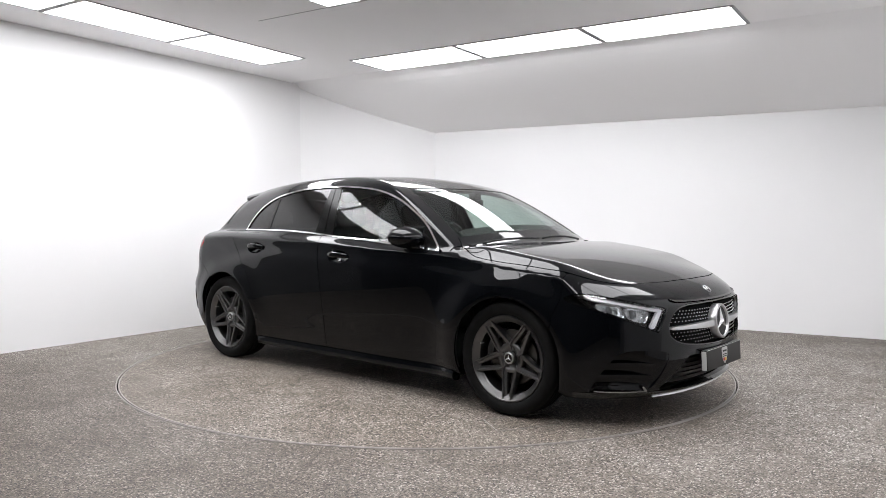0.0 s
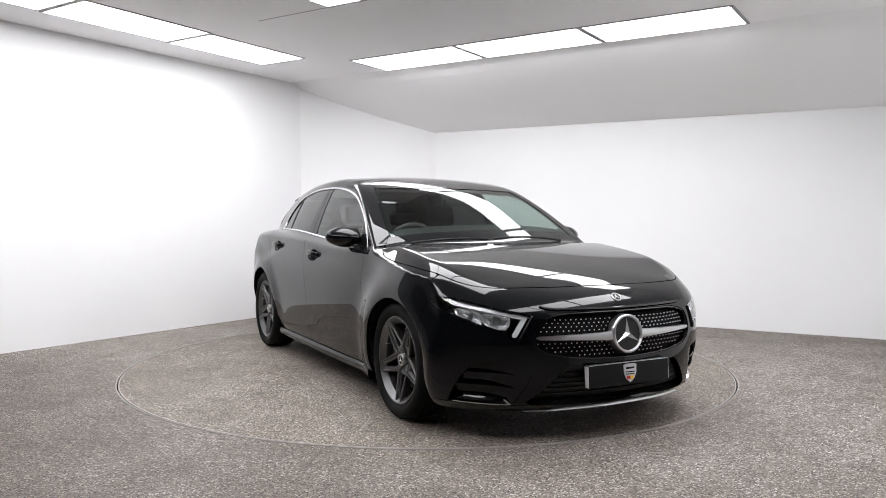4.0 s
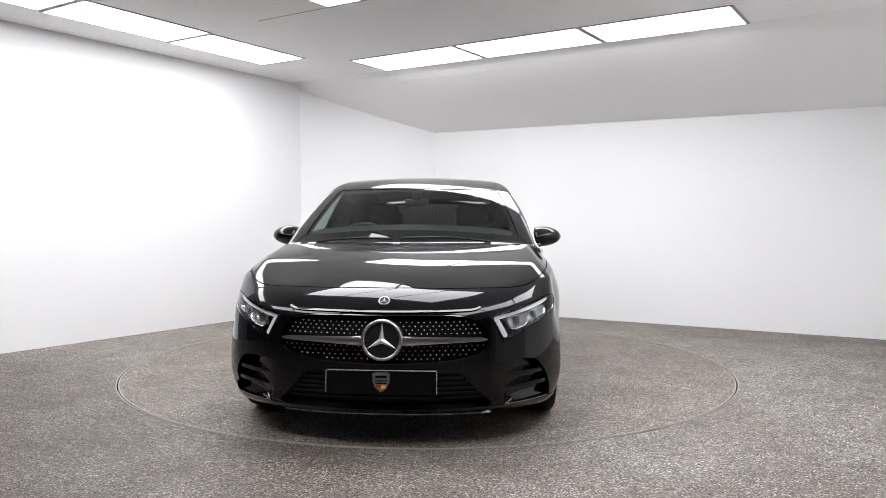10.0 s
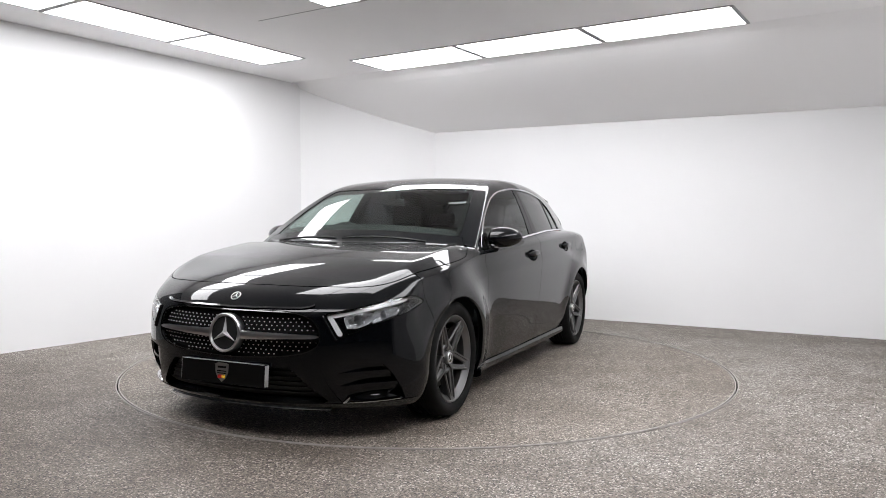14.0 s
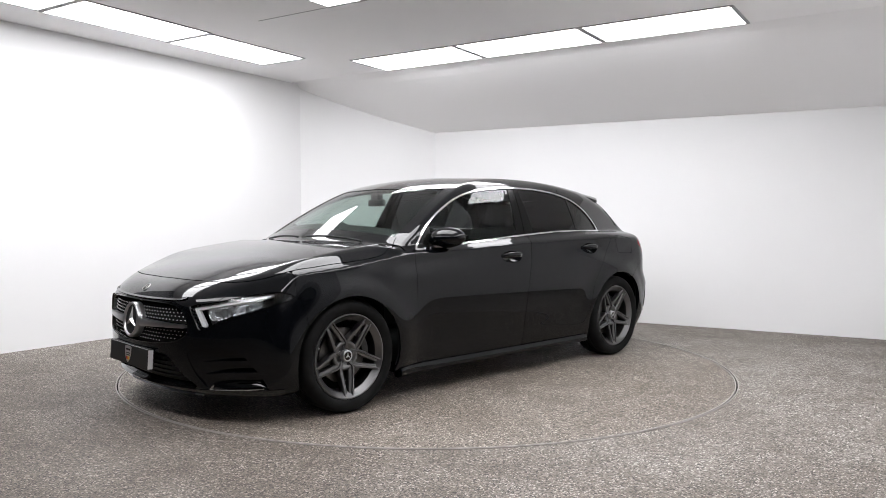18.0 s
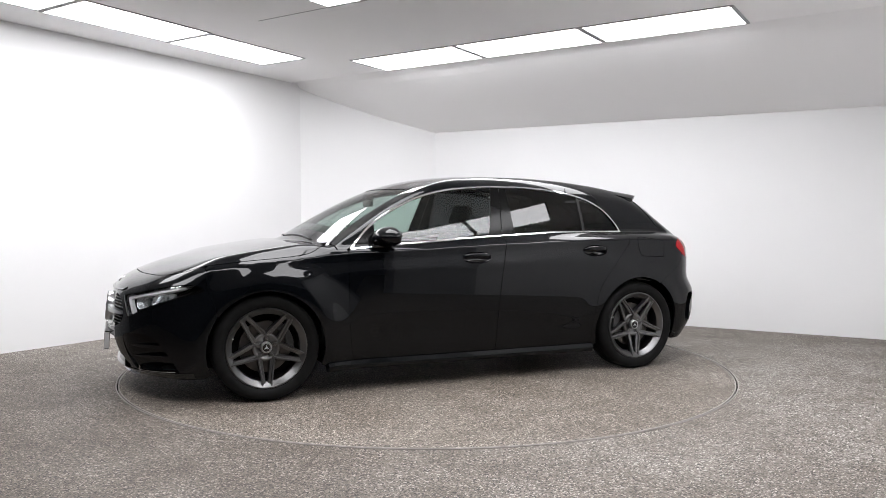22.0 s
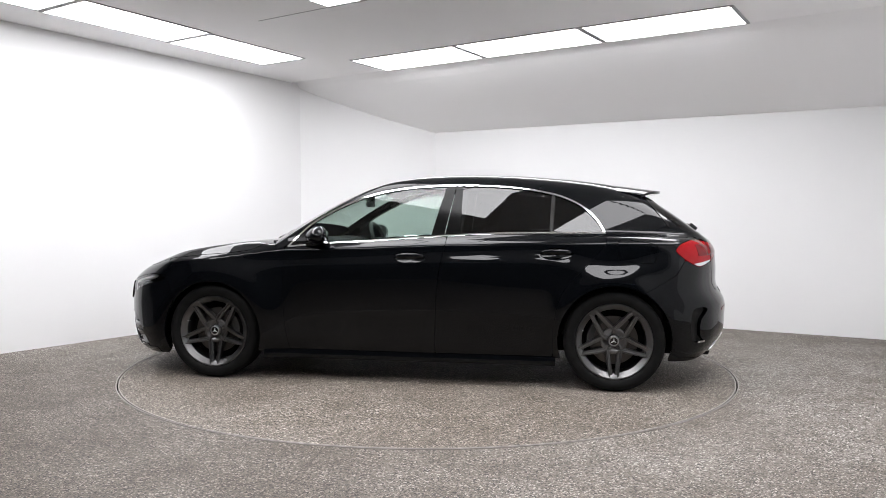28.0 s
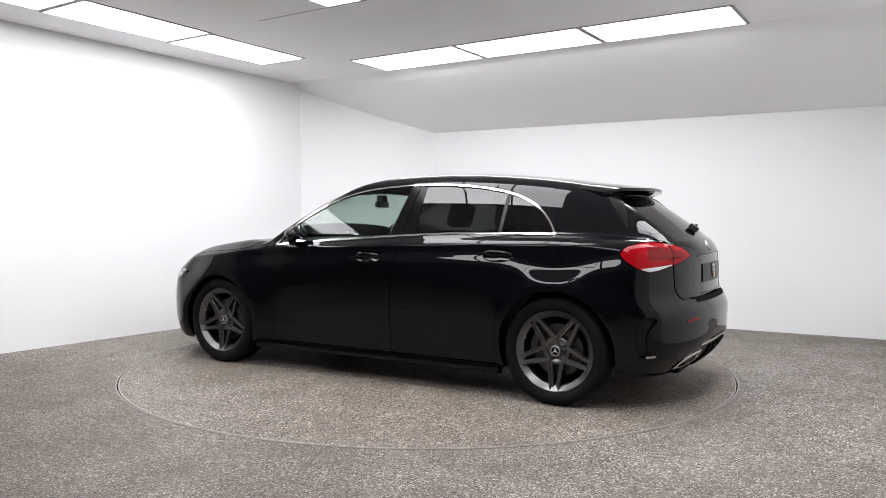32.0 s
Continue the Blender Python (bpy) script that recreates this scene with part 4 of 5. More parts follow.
for s in (False, True):
    WING_BAR = [(0.085, 0.553), (0.14, 0.549), (0.30, 0.545), (0.44, 0.540), (0.462, 0.532), (0.44, 0.524), (0.30, 0.520), (0.14, 0.511), (0.085, 0.507)]
    skin("silver_bar", nose_chart, (0.08, 0.48, 0.50, 0.58), (0.012, 0.005), outline(WING_BAR), SATIN, grille, mirror=s, label="satin silver bar", depth=0.03,
         dish=lambda u, v: -0.008 + 0.010 * np.sqrt(np.clip(1 - ((v - 0.531 + 0.012 * (u > 0.3) * 0) / 0.025) ** 2, 0, 1)))
EMBLEM = Vector((2.247, 0, 0.534))
tilt = facing(Vector((1, 0, 0.12)))


def badge_part(name, build, mat, label=""):
    bm = bmesh.new()
    build(bm)
    bmesh.ops.transform(bm, matrix=Matrix.Translation(EMBLEM) @ tilt, verts=bm.verts)
    return part(name, bm, mat, grille, label, True)


def star(bm, r, w, h):
    """Three tapered arms, ridged."""
    for k in range(3):
        a = math.radians(120 * k)
        # the plain x axis of the turned badge points across the car
        d, e = Vector((math.sin(a), math.cos(a), 0)), Vector((math.cos(a), -math.sin(a), 0))
        tip, l, rr, top = d * r, e * w - d * w * 0.6, -e * w - d * w * 0.6, Vector((0, 0, h))
        vs = [bm.verts.new(p) for p in (tip, l, rr, top)]
        for f in ((0, 1, 3), (0, 3, 2), (1, 2, 3)):
            bm.faces.new([vs[i] for i in f])
    bmesh.ops.recalc_face_normals(bm, faces=bm.faces)


badge_part("badge_disc", lambda bm: revolve(bm, [(0.001, 0.006), (0.085, 0.004)], 48), PLASTIC)
badge_part("badge_ring", lambda bm: revolve(bm, [(0.083, 0.004), (0.086, 0.015), (0.092, 0.017), (0.099, 0.008), (0.100, -0.03)], 64), SATIN, "satin chrome ring")
sb = bmesh.new()
star(sb, 0.085, 0.016, 0.016)
bmesh.ops.transform(sb, matrix=Matrix.Translation(EMBLEM + Vector((0.006, 0, 0))) @ tilt, verts=sb.verts)
part("badge_star", sb, STAR, grille, "three-armed chrome shape")
c, n = at_chart(nose_chart, 0.0, 0.712, 0.0)
bm = bmesh.new()
revolve(bm, [(0.0225, 0.003), (0.0245, 0.005), (0.027, 0.0045), (0.028, 0.002), (0.028, -0.004)], 32)
bmesh.ops.transform(bm, matrix=Matrix.Translation(c) @ facing(n), verts=bm.verts)
part("small_badge", bm, SATIN, bumper, "small round silver badge", True)
bm = bmesh.new()
revolve(bm, [(0.001, 0.0022), (0.0235, 0.0022), (0.0235, -0.002)], 24)
bmesh.ops.transform(bm, matrix=Matrix.Translation(c) @ facing(n), verts=bm.verts)
part("badge_centre", bm, PLASTIC, bumper)
bm = bmesh.new()
star(bm, 0.0225, 0.0055, 0.004)
bmesh.ops.transform(bm, matrix=Matrix.Translation(c + n * 0.0026) @ facing(n), verts=bm.verts)
part("small_badge_star", bm, STAR, bumper, "three-armed silver shape")
skin("mouth_back", nose_chart, (-0.49, 0.18, 0.49, 0.40), 0.02, mouth_f, PLASTIC, bumper, lift=-0.045, depth=0.0)
for z in (0.232, 0.262, 0.290, 0.318, 0.346):
    skin("mouth_slat", nose_chart, (-0.49, 0.18, 0.49, 0.40), (0.02, 0.003), both(mouth_f, lambda u, v, z=z: np.abs(v - z) - 0.004), PLASTIC, bumper, lift=-0.035, depth=0.01)
skin("splitter_strip", nose_chart, (-0.60, 0.150, 0.60, 0.185), (0.012, 0.002), lambda u, v: np.maximum(np.abs(u) - 0.56, np.abs(v - 0.163 - 0.012 * u * u) - 0.0034 * (1.02 - (u / 0.56) ** 2)), CHROME_DARK, bumper, lift=0.012, depth=0.014, label="chrome splitter edge")
skin("splitter", nose_chart, (-0.95, 0.150, 0.95, 0.20), (0.012, 0.004), lambda u, v: np.maximum(np.abs(u) - 0.93, np.abs(v - 0.172 - 0.012 * np.abs(u)) - 0.018), GLOSS_BLACK, bumper, lift=0.003, depth=0.02)


def plate(centre, nx, parent, tone):
    """A blank black plate with a small shield; nx is 1 in front, -1 behind."""
    root_m = Matrix.Translation(centre) @ facing(Vector((nx, 0, 0.06))) @ pose(0, 0, 0, 0, 0, 0)
    up = root_m.to_3x3().inverted() @ Vector((0, 0, 1))
    turn = Matrix.Rotation(math.atan2(-up.x, up.y), 4, "Z")
    root_m = root_m @ turn

    def add(name, mat, build, label="", owner=None):
        bm = bmesh.new()
        build(bm)
        bmesh.ops.transform(bm, matrix=root_m, verts=bm.verts)
        return part(name, bm, mat, owner or parent, label)
    if not tone:
        p = skin("number_plate", tail_chart, (-0.32, 0.70, 0.32, 0.87), (0.012, 0.012), lambda u, v: np.maximum(np.abs(u) - 0.281, np.abs(v - centre.z) - 0.057), PLATE, parent, lift=0.003, depth=0.006, label="blank black plate cover")
    else:
        p = add("number_plate", PLATE, lambda bm: box(bm, (-0.262, -0.057, -0.028), (0.262, 0.057, 0.003), 0.003), "blank black plate cover")
    if tone:
        add("plate_edge", WHITE_LENS, lambda bm: (box(bm, (-0.26, 0.054, 0.0), (0.26, 0.0575, 0.0052)), [box(bm, (k * 0.2635 - 0.0015, -0.052, -0.026), (k * 0.2635 + 0.0015, 0.052, 0.001)) for k in (-1, 1)]), "thin pale edge", p)

    def shield(bm, k, z):
        pts = [(-0.043, 0.042), (-0.025, 0.047), (0.025, 0.047), (0.043, 0.042), (0.040, 0.0), (0.026, -0.028), (0.0, -0.048), (-0.026, -0.028), (-0.040, 0.0)]
        lo = [bm.verts.new((x * k, y * k, 0.002)) for x, y in pts]
        hi = [bm.verts.new((x * k, y * k, z)) for x, y in pts]
        bm.faces.new(hi[::-1])
        for i in range(len(pts)):
            j = (i + 1) % len(pts)
            bm.faces.new((lo[i], lo[j], hi[j], hi[i]))
        bmesh.ops.recalc_face_normals(bm, faces=bm.faces)
    add("shield", SATIN, lambda bm: shield(bm, 1.0, 0.0046), "silver shield", p)
    add("shield_bar", PLATE, lambda bm: (box(bm, (-0.027, 0.021, 0.0), (0.027, 0.031, 0.0056)), box(bm, (-0.029, 0.004, 0.0), (0.029, 0.009, 0.0056)), box(bm, (-0.027, -0.007, 0.0), (0.027, -0.002, 0.0056))), "dark bars", p)
    add("shield_red", DARK_RED_FLAT, lambda bm: box(bm, (-0.024, -0.030, 0.0), (0.0, -0.013, 0.0056)), "red field", p)
    add("shield_gold", GOLD_FLAT, lambda bm: box(bm, (0.0, -0.030, 0.0), (0.022, -0.013, 0.0056)), "yellow field", p)
    return p


plate(Vector((2.272, 0, 0.338)), 1, bumper, 1)
plate(Vector((-2.108, 0, 0.785)), -1, gate, 0)

# ---- rear details ----
skin("diffuser", tail_chart, (-0.70, 0.2, 0.70, 0.41), 0.014, diffuser_f, PLASTIC, rear_bumper, lift=-0.012, depth=0.0, label="black diffuser")
for k in range(-2, 3):
    skin("diffuser_fin", tail_chart, (-0.4, 0.2, 0.4, 0.40), (0.003, 0.02), both(diffuser_f, lambda u, v, k=k: np.abs(u - k * 0.11) - 0.006, lambda u, v: v - 0.345), GLOSS_BLACK, rear_bumper, lift=0.006, depth=0.02)
skin("diffuser_strip", tail_chart, (-0.45, 0.33, 0.45, 0.42), (0.01, 0.003), both(lambda u, v: np.abs(v - (0.388 - 0.10 * u * u)) - 0.006, lambda u, v: np.abs(u) - 0.42), CHROME, rear_bumper, lift=0.006, depth=0.012, label="chrome strip")
skin("load_sill", tail_chart, (-0.5, 0.60, 0.5, 0.66), 0.01, lambda u, v: np.maximum(np.abs(u) - 0.44, np.abs(v - 0.636) - 0.014), GAP, rear_bumper, lift=0.002, depth=0.004)
# roof spoiler
bm = bmesh.new()
ROWS = 33
span_y = np.linspace(-0.535, 0.535, ROWS)
lead_z = dict(zip(span_y, top_chart(-1.392 + 0.005 * np.abs(span_y) / 0.6, span_y)[:, 2]))


def spoiler_ring(y):
    k = abs(y) / 0.60
    x0, x1 = -1.392 + 0.005 * k, -1.735 + 0.10 * k ** 2 + 0.20 * k ** 6
    pts = []
    for s in np.linspace(0, 1, 9):
        x = x0 + (x1 - x0) * s
        pts.append((x, y, lead_z[y] + 0.003 - 0.10 * (x0 - x) - 0.09 * (x0 - x) ** 2 - 0.004 * k - 0.02 * s * k ** 6))
    under = [(x1 + 0.004, y, pts[-1][2] - 0.018), (x1 + 0.09, y, pts[-1][2] - 0.028), (x0 - 0.16, y, pts[4][2] - 0.05), (x0, y, pts[0][2] - 0.02)]
    return pts + under


rings = [[bm.verts.new(p) for p in spoiler_ring(y)] for y in span_y]
for a, b in zip(rings, rings[1:]):
    for j in range(len(a)):
        k = (j + 1) % len(a)
        bm.faces.new((a[j], a[k], b[k], b[j]))
bm.faces.new(rings[0]), bm.faces.new(rings[-1][::-1])
bmesh.ops.recalc_face_normals(bm, faces=bm.faces)
spoiler = part("roof_spoiler", bm, PAINT, car, "", True)
spoiler.data.set_sharp_from_angle(angle=radians(40))
for s in (False, True):
    skin("window_blade", tail_chart, (0.76, 1.03, 0.99, 1.27), (0.008, 0.012), lambda u, v: np.max([np.abs(u - 0.865 - 0.05 * (v - 1.1)) - 0.055 * step(1.04, 1.26, v) - 0.004, 1.06 - v, v - 1.26], 0), GLOSS_BLACK, gate, lift=0.004, depth=0.006, mirror=s)
bm = bmesh.new()
c, n = at_chart(tail_chart, 0.0, 1.045, 0.012)
box(bm, (-0.03, -0.03, -0.012), (0.03, 0.03, 0.022), 0.008, Matrix.Translation(c) @ facing(n))
c2, n2 = at_chart(tail_chart, -0.42, 1.06, 0.014)
tube(bm, [c + n * 0.012, (c + c2) / 2 + n * 0.018, c2], 0.008, 8)
part("rear_wiper", bm, PLASTIC, gate, "black rear wiper", True)
c, n = at_chart(tail_chart, 0.0, 0.950, 0.0)
bm = bmesh.new()
revolve(bm, [(0.022, 0.004), (0.028, 0.008), (0.034, 0.007), (0.036, 0.002), (0.036, -0.004)], 32)
bmesh.ops.transform(bm, matrix=Matrix.Translation(c) @ facing(n), verts=bm.verts)
part("rear_badge", bm, SATIN, gate, "round chrome badge", True)
# ---- door handles, mirrors ----
for s in (False, True):
    doors = [o for o in car.children if o.name.startswith(("front_door", "rear_door"))]
    for x, z, nm in ((-0.03, 0.853, "front_door"), (-0.993, 0.888, "rear_door")):
        owner = [o for o in doors if o.name.startswith(nm)][1 if s else 0]
        c, n = at_chart(side_chart, x, z, 0.0)
        skin("handle_cup", side_chart, (x - 0.12, z - 0.055, x + 0.12, z + 0.055), (0.006, 0.004), lambda u, v, x=x, z=z: cup(u, v, x, z), PAINT, owner, depth=0.004, mirror=s, label="hollow behind the handle",
             dish=lambda u, v, x=x, z=z: -0.0012 - 0.030 * np.sqrt(np.clip(-cup(u, v, x, z) / 0.041, 0, 1)))
        bm = bmesh.new()
        prof = []
        hx = x + 0.098 * (-1 + 2 * np.arange(15) / 14)
        hp = side_chart(hx, hx * 0 + z + 0.004)
        hn = slope(hp)
        for k in range(15):
            a = -1 + 2 * k / 14
            out = 0.030 * (1 - a ** 4) + 0.002
            half = 0.012 + 0.008 * (1 - a * a)
            px = x + 0.098 * a
            p, nn = Vector(hp[k] + out * hn[k]), Vector(hn[k])
            ring = []
            for j in range(10):
                q = 2 * math.pi * j / 10
                ring.append(bm.verts.new(p + Vector((0, 0, half * math.sin(q))) + nn * 0.010 * math.cos(q)))
            prof.append(ring)
        for a, b in zip(prof, prof[1:]):
            for j in range(10):
                bm.faces.new((a[j], b[j], b[(j + 1) % 10], a[(j + 1) % 10]))
        bm.faces.new(prof[0]), bm.faces.new(prof[-1])
        bmesh.ops.recalc_face_normals(bm, faces=bm.faces)
        part("door_handle", flip(bm) if s else bm, PAINT, owner, "glossy black bar handle", True)
    # mirror
    bm = bmesh.new()
    rings = []
    for k in range(13):
        a = k / 12
        y = 0.815 + 0.186 * a
        fat = math.sin(math.pi * min(1.0, 0.30 + 0.70 * a)) ** 0.45 if a < 1 else 0.02
        fat = max(fat, 0.08)
        cx, cz = 0.610 - 0.045 * a, 0.985 + 0.008 * a
        ring = []
        for j in range(20):
            q = 2 * math.pi * j / 20
            cxq, czq = math.cos(q), math.sin(q)
            px = cx + (0.10 * cxq if cxq > 0 else 0.06 * cxq) * fat
            pz = cz + (0.074 if czq > 0 else 0.062) * czq * fat * (1 - 0.25 * max(cxq, 0) ** 2)
            ring.append(bm.verts.new((px, y, pz)))
        rings.append(ring)
    for a, b in zip(rings, rings[1:]):
        for j in range(20):
            bm.faces.new((a[j], b[j], b[(j + 1) % 20], a[(j + 1) % 20]))
    bm.faces.new(rings[0]), bm.faces.new(rings[-1])
    bmesh.ops.recalc_face_normals(bm, faces=bm.faces)
    mirror = part("door_mirror", flip(bm) if s else bm, PAINT, car, "glossy black door mirror", True)
    bm = bmesh.new()
    box(bm, (0.537, 0.860, 0.948), (0.541, 0.950, 1.022), 0.0)
    part("mirror_glass", flip(bm) if s else bm, CHROME, mirror, "mirror glass")
    bm = bmesh.new()
    box(bm, (0.60, 0.80, 0.925), (0.70, 0.86, 0.950), 0.008)
    part("mirror_foot", flip(bm) if s else bm, GLOSS_BLACK, mirror)
    skin("mirror_corner", side_chart, (0.58, 0.9, 0.86, 1.1), 0.01, both(outline([(0.835, 0.918), (0.66, 0.930), (0.66, 1.08), (0.70, 1.06)]), trim_in), PILLAR_BLACK, mirror, lift=-0.004, depth=0.01, mirror=s)

# ---- wipers ----
for y0, y1, x0, x1 in ((-0.05, 0.52, 1.085, 1.025), (-0.60, -0.10, 1.005, 1.085)):
    pts = []
    for k in range(9):
        a = k / 8
        p, n = at_chart(top_chart, x0 + (x1 - x0) * a - 0.015, y0 + (y1 - y0) * a, 0.0)
        pts.append(p)
    bm = bmesh.new()
    tube(bm, pts, 0.007, 6)
    part("wiper", bm, PLASTIC, windscreen, "black wiper", True)

# ---- wheels ----
def wheel(x, side):
    """A five-spoke twin-leg alloy wheel; built facing +y."""
    y = side * (0.772 if x > 0 else 0.762)
    bm = bmesh.new()
    rim_prof = [(0.246, 0.092), (0.2435, 0.0985), (0.238, 0.099), (0.234, 0.094), (0.214, 0.078), (0.206, 0.070), (0.203, 0.020), (0.202, -0.08), (0.236, -0.095), (0.244, -0.09)]
    revolve(bm, rim_prof, 72, axis="y")
    bmesh.ops.recalc_face_normals(bm, faces=bm.faces)
    w = part("wheel", bm, RIM, car, "dark grey alloy wheel with twin spokes", True)
    w.data.set_sharp_from_angle(angle=radians(32))
    first = {}
    for sgn in (-1, 1):
        bm = bmesh.new()
        pts = []
        for r, off, half, deep in ((0.030, 0.022, 0.013, 0.060), (0.062, 0.036, 0.016, 0.066), (0.088, 0.0375, 0.0165, 0.070), (0.15, 0.0285, 0.0150, 0.081), (0.205, 0.0205, 0.0145, 0.091), (0.2335, 0.0178, 0.0150, 0.093)):
            c = Vector((r, 0, off * sgn))
            e = Vector((0, 0, 1))
            # a ridge on the outer side of the leg, a lower land towards the slot
            prof = ((0.80, 0.0), (1.0, -0.007), (1.0, -0.042), (-1.0, -0.042), (-1.0, -0.017), (-0.80, -0.012), (0.10, -0.010), (0.28, 0.0))
            ring = [c + e * half * k * sgn + Vector((0, deep + h, 0)) for k, h in prof]
            pts.append([bm.verts.new(p) for p in ring])
        for p, q in zip(pts, pts[1:]):
            for j in range(8):
                bm.faces.new((p[j], p[(j + 1) % 8], q[(j + 1) % 8], q[j]))
        bm.faces.new(pts[0]), bm.faces.new(pts[-1][::-1])
        bmesh.ops.recalc_face_normals(bm, faces=bm.faces)
        for k in range(5):
            if k == 0:
                leg = part("spoke", bm, RIM, w)
                first[sgn] = leg.data
            else:
                leg = new("spoke", first[sgn])
                leg.parent = w
            leg.rotation_euler = (0, radians(90 + 72 * k), 0)
    # the hub into which the legs run
    bm = bmesh.new()
    revolve(bm, [(0.001, 0.046), (0.058, 0.046), (0.066, 0.056), (0.080, 0.058), (0.087, 0.052), (0.087, 0.01)], 60, axis="y")
    part("hub", bm, RIM, w, "", True)
    m = pose(x, y, 0.325, 0, 0, 0 if side > 0 else 180)
    w.matrix_basis = m
    bm = bmesh.new()
    tyre = [(0.243, 0.088), (0.252, 0.100), (0.272, 0.110), (0.292, 0.112), (0.308, 0.106), (0.318, 0.094), (0.3235, 0.078), (0.3250, 0.045)]
    for g in (0.040, 0.012):
        tyre += [(0.3250, g + 0.005), (0.3185, g + 0.004), (0.3185, g - 0.004), (0.3250, g - 0.005)]
    tyre += [(r, -h) for r, h in reversed(tyre)]
    revolve(bm, tyre, 72, axis="y")
    bmesh.ops.recalc_face_normals(bm, faces=bm.faces)
    t = part("tyre", bm, TYRE, w, "black tyre", True)
    t.data.set_sharp_from_angle(angle=radians(40))
    bm = bmesh.new()
    revolve(bm, [(0.05, 0.012), (0.075, 0.012), (0.078, 0.022), (0.158, 0.022), (0.158, -0.002), (0.05, -0.002)], 48, axis="y")
    part("brake_disc", bm, DISC, w, "steel brake disc", True).data.set_sharp_from_angle(angle=radians(30))
    bm = bmesh.new()
    for k in range(6):
        a = math.radians((150 if x > 0 else 30) + (k - 2.5) * 11)
        box(bm, (-0.022, -0.03, -0.028), (0.022, 0.045, 0.028), 0.006, Matrix.Translation((0.150 * math.cos(a) * (1 if side > 0 else -1), 0, 0.150 * math.sin(a))) @ Matrix.Rotation(-a if side > 0 else a, 4, "Y"))
    part("brake_caliper", bm, DISC_DARK, w, "grey brake caliper")
    bm = bmesh.new()
    revolve(bm, [(0.205, -0.02), (0.02, -0.02)], 32, axis="y")
    part("back_plate", bm, GAP, w)
    bm = bmesh.new()
    revolve(bm, [(0.001, 0.074), (0.022, 0.074), (0.030, 0.078), (0.034, 0.072), (0.036, 0.05)], 32, axis="y")
    cap = part("hub_cap", bm, SATIN, w, "silver hub cap with dark centre", True)
    bm = bmesh.new()
    revolve(bm, [(0.001, 0.0755), (0.024, 0.0755), (0.024, 0.07)], 32, axis="y")
    part("cap_disc", bm, GLOSS_BLACK, w)
    bm = bmesh.new()
    for k in range(3):
        a = math.radians(90 + 120 * k)
        d, e = Vector((math.cos(a), 0, math.sin(a))), Vector((-math.sin(a), 0, math.cos(a)))
        vs = [bm.verts.new(p) for p in (d * 0.023 + Vector((0, 0.0765, 0)), e * 0.005 + Vector((0, 0.0765, 0)), -e * 0.005 + Vector((0, 0.0765, 0)), Vector((0, 0.080, 0)))]
        for f in ((0, 1, 3), (0, 3, 2)):
            bm.faces.new([vs[i] for i in f])
    bmesh.ops.recalc_face_normals(bm, faces=bm.faces)
    part("cap_star", bm, STUD, w)
    bm = bmesh.new()
    bmesh.ops.create_cone(bm, cap_ends=True, segments=6, radius1=0.010, radius2=0.009, depth=0.02)
    bolt = part("wheel_bolt", bm, DISC_DARK, w)
    for k in range(5):
        a = math.radians(-54 + 72 * k)
        b = bolt if k == 0 else new("wheel_bolt", bolt.data)
        b.parent = w
        b.matrix_basis = Matrix.Translation((0.052 * math.cos(a), 0.050, 0.052 * math.sin(a))) @ Matrix.Rotation(radians(-90), 4, "X")
    bm = bmesh.new()
    v = bmesh.ops.create_cone(bm, cap_ends=True, segments=8, radius1=0.005, radius2=0.004, depth=0.03)["verts"]
    a = math.radians(18)
    bmesh.ops.transform(bm, matrix=Matrix.Translation((0.208 * math.cos(a), 0.062, 0.208 * math.sin(a))) @ Matrix.Rotation(radians(-90), 4, "X"), verts=v)
    part("valve", bm, WHITE_LENS, w)
    return w


for x in (AXLE, -AXLE):
    for side in (1, -1):
        wheel(x, side)

# ---- floor pan and cabin ----
bm = bmesh.new()
box(bm, (-0.98, -0.80, 0.165), (0.98, 0.80, 0.235), 0.02)
box(bm, (-2.02, -0.52, 0.20), (-0.9, 0.52, 0.30), 0.02)
box(bm, (0.9, -0.54, 0.165), (2.05, 0.54, 0.26), 0.02)
part("floor_pan", bm, GAP, car)
bm = bmesh.new()
box(bm, (1.0, -0.50, 0.25), (2.0, 0.50, 0.72), 0.05)
part("engine_block", bm, GAP, car)


def dash(bm):
    prof = [(1.02, 0.86), (1.0, 0.955), (0.80, 0.965), (0.66, 0.945), (0.60, 0.89), (0.62, 0.74), (0.70, 0.45), (1.0, 0.45)]
    for y0, y1 in ((-0.72, 0.72),):
        a = [bm.verts.new((x, y0, z)) for x, z in prof]
        b = [bm.verts.new((x, y1, z)) for x, z in prof]
        bm.faces.new(a), bm.faces.new(b[::-1])
        for i in range(len(prof)):
            j = (i + 1) % len(prof)
            bm.faces.new((a[i], b[i], b[j], a[j]))
    bmesh.ops.recalc_face_normals(bm, faces=bm.faces)
    bmesh.ops.bevel(bm, geom=bm.edges[:], offset=0.015, segments=2, affect="EDGES")
    return bm


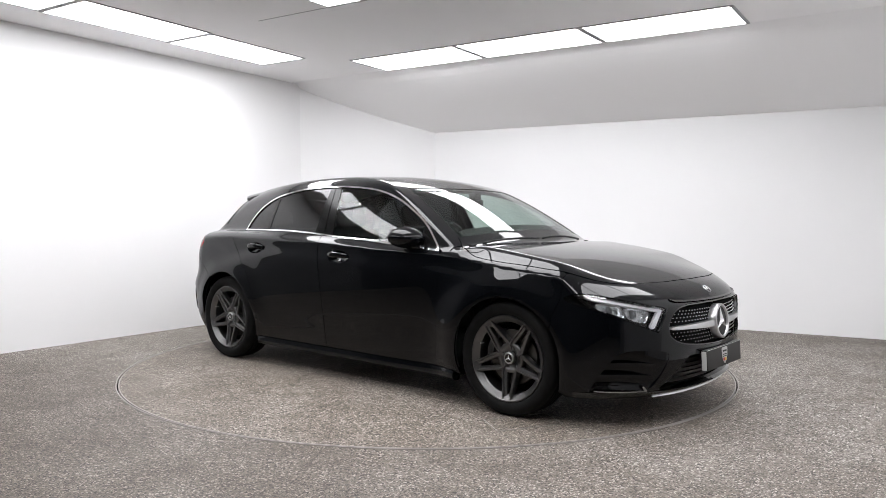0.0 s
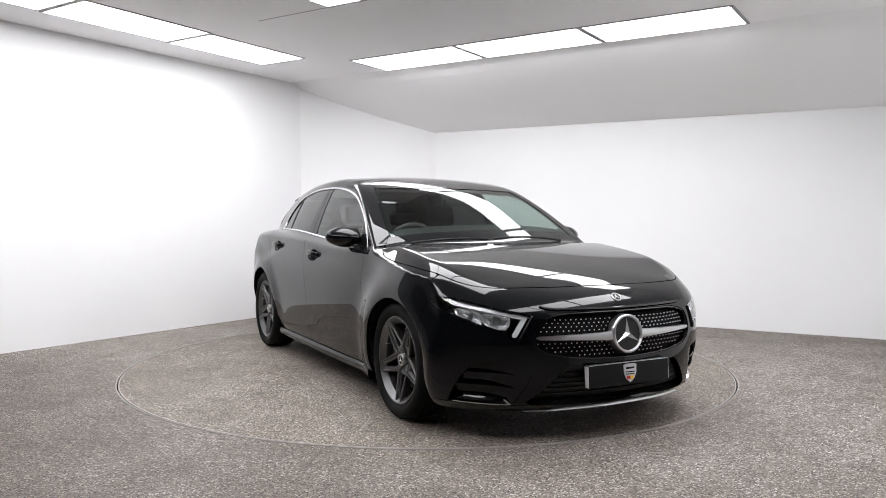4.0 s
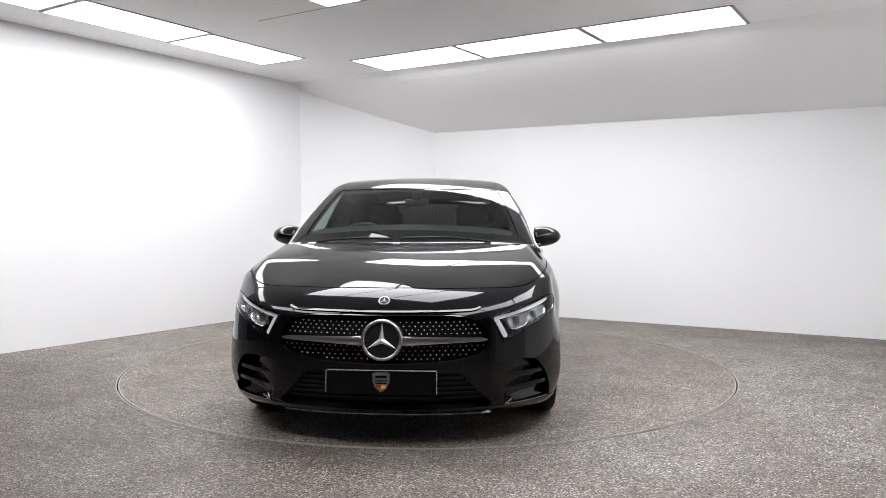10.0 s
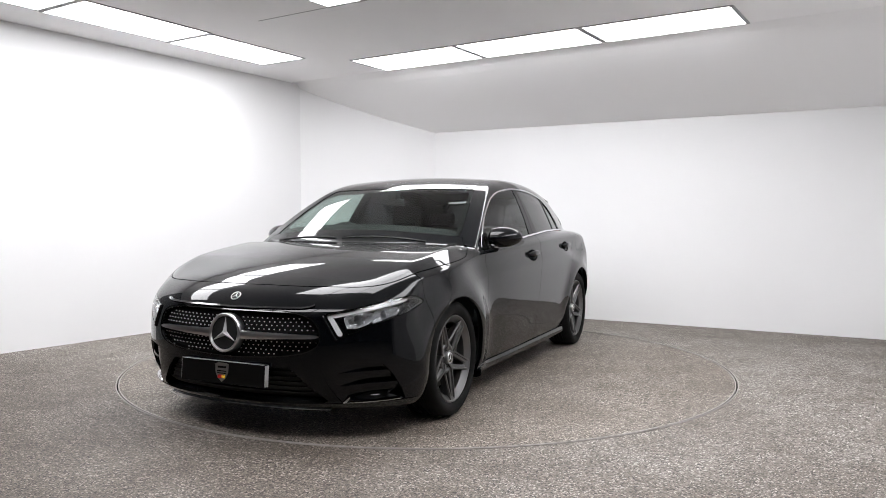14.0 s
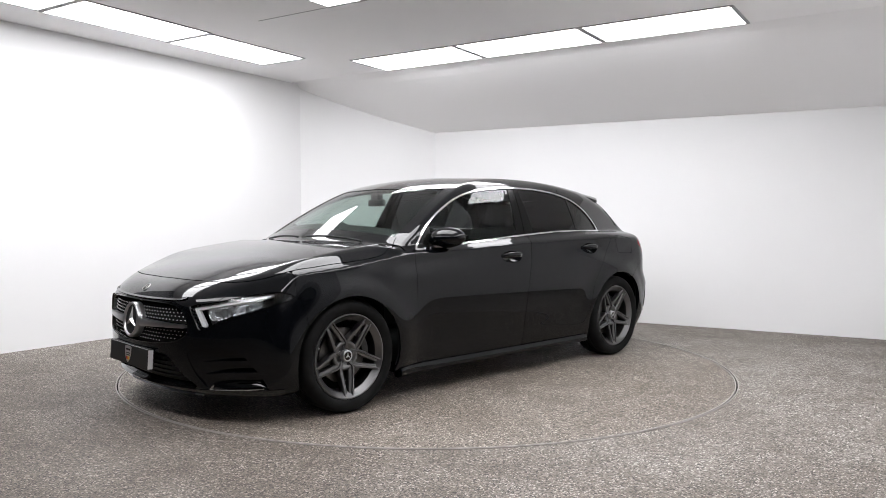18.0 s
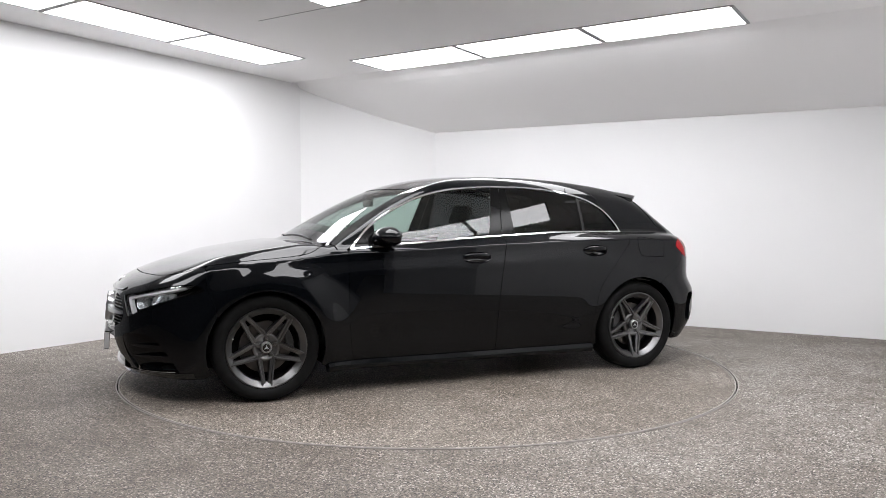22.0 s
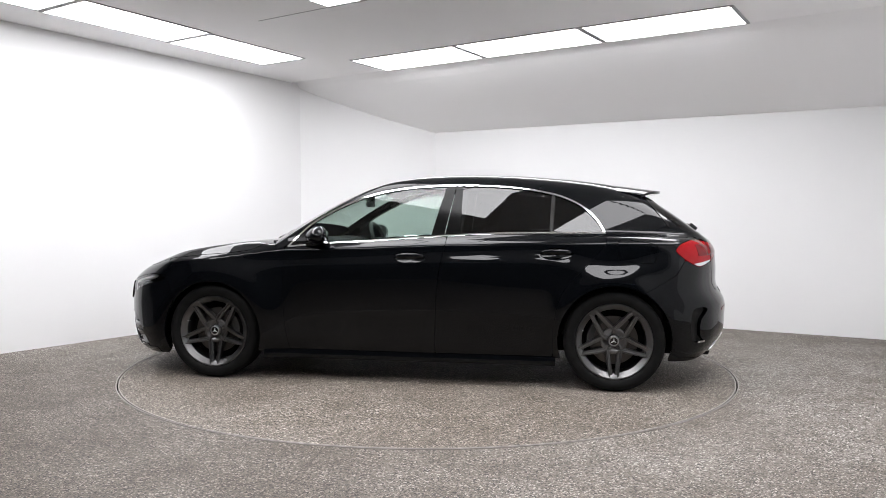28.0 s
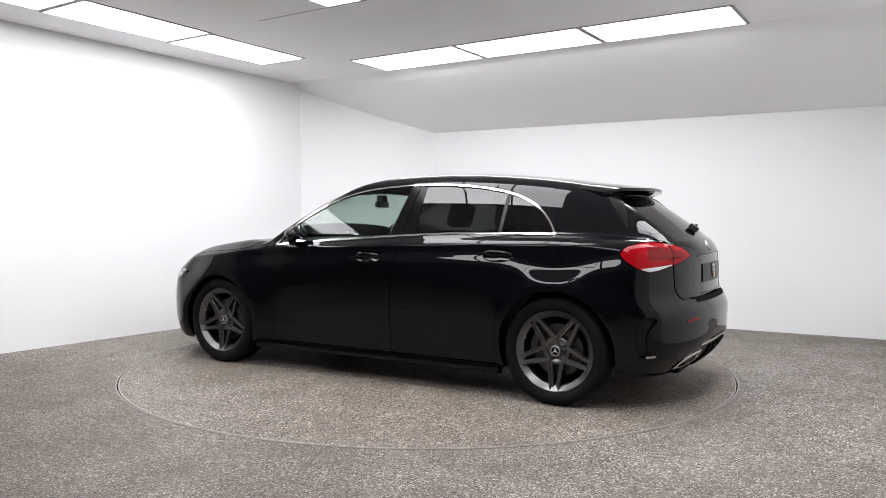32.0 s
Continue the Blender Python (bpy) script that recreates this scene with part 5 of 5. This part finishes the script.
part("dashboard", dash(bmesh.new()), INSIDE, car, "dark dashboard")
bm = bmesh.new()
sw = Matrix.Translation((0.46, -0.36, 0.905)) @ Matrix.Rotation(radians(-66), 4, "Y")
pts = [sw @ Vector((0.183 * math.cos(a), 0.183 * math.sin(a), 0)) for a in np.linspace(0, 2 * math.pi, 40, endpoint=False)]
tube(bm, pts, 0.016, 10, True)
box(bm, (-0.07, -0.075, -0.04), (0.06, 0.075, 0.01), 0.02, sw)
for a in (0, 90, -90, 180):
    if a != 0:
        box(bm, (0.04, -0.018, -0.012), (0.18, 0.018, 0.004), 0.004, sw @ Matrix.Rotation(radians(a), 4, "Z"))
tube(bm, [sw @ Vector((0, 0, -0.02)), sw @ Vector((0, 0, -0.25))], 0.03, 10)
part("steering_wheel", bm, INSIDE_GLOSS, car, "black steering wheel with silver spokes", True)


def seat(x, y, wide, name="front_seat"):
    bm = bmesh.new()
    box(bm, (x - 0.28, y - wide, 0.34), (x + 0.26, y + wide, 0.52), 0.06)
    s_ = part(name, bm, SEAT, car, "black cloth seat", True)
    bm = bmesh.new()
    box(bm, (-0.07, -wide * 0.98, 0.0), (0.07, wide * 0.98, 0.60), 0.055, Matrix.Translation((x - 0.27, y, 0.46)) @ Matrix.Rotation(radians(-20), 4, "Y"))
    part("backrest", bm, SEAT, s_, "", True)
    for yy in ((0,) if wide < 0.4 else (-0.42, 0.42)):
        bm = bmesh.new()
        box(bm, (-0.045, -0.13, 0.625), (0.045, 0.13, 0.80 if wide < 0.4 else 0.74), 0.04, Matrix.Translation((x - 0.27, y + yy, 0.46)) @ Matrix.Rotation(radians(-18), 4, "Y"))
        part("headrest", bm, SEAT, s_, "", True)
    return s_


seat(0.02, -0.37, 0.25)
seat(0.02, 0.37, 0.25)
seat(-0.80, 0.0, 0.60, "rear_bench")
c, n = at_chart(top_chart, 0.47, 0.0, -0.03)
bm = bmesh.new()
box(bm, (-0.015, -0.085, -0.080), (0.015, 0.085, -0.030), 0.010, Matrix.Translation(c))
part("rear_view_mirror", bm, INSIDE_GLOSS, car, "black rear-view mirror", True)
bm = bmesh.new()
box(bm, (-0.03, -0.035, -0.035), (0.03, 0.035, 0.02), 0.010, Matrix.Translation(c))
part("sensor_box", bm, INSIDE, car)
skin("roof_lining", top_chart, (-1.5, -0.58, 0.42, 0.58), 0.05, less(lambda u, v: np.maximum(np.abs(v) - 0.54, np.abs(u + 0.55) - 0.93), grow(screen_f, 0.0)), LINING, car, lift=-0.035, depth=0.0)

# hatch in the turntable, let into its top
bm = bmesh.new()
P0, P1, P2 = Vector((1.54, -1.21, 0)), Vector((1.72, -0.86, 0)), Vector((1.345, -1.075, 0))
P3 = P1 + P2 - P0
for a, b in ((P0, P1), (P1, P3), (P3, P2), (P2, P0)):
    d = (b - a).normalized()
    w = Vector((-d.y, d.x, 0)) * 0.0022
    vs = [bm.verts.new(p + Vector((0, 0, z))) for z in (0.0005, 0.003) for p in (a - w, b - w, b + w, a + w)]
    for f in ((4, 5, 6, 7), (0, 1, 5, 4), (1, 2, 6, 5), (2, 3, 7, 6), (3, 0, 4, 7)):
        bm.faces.new([vs[i] for i in f])
bmesh.ops.recalc_face_normals(bm, faces=bm.faces)
part("hatch_trim", bm, HATCH_STEEL, turntable, "thin steel hatch edging")


# ---- what moves: the turntable turns steadily, and the car with it ----
def motions():
    turns = [(t, -41.35 - 5.2984 * t) for t in range(33)]
    walk(turntable, [(t, pose(0, 0, 0, 0, 0, a)) for t, a in turns])
    walk(car, [(t, pose(0, 0, 0, 0, 0, a) @ pose(0.0233, -0.0549, 0)) for t, a in turns])


motions()
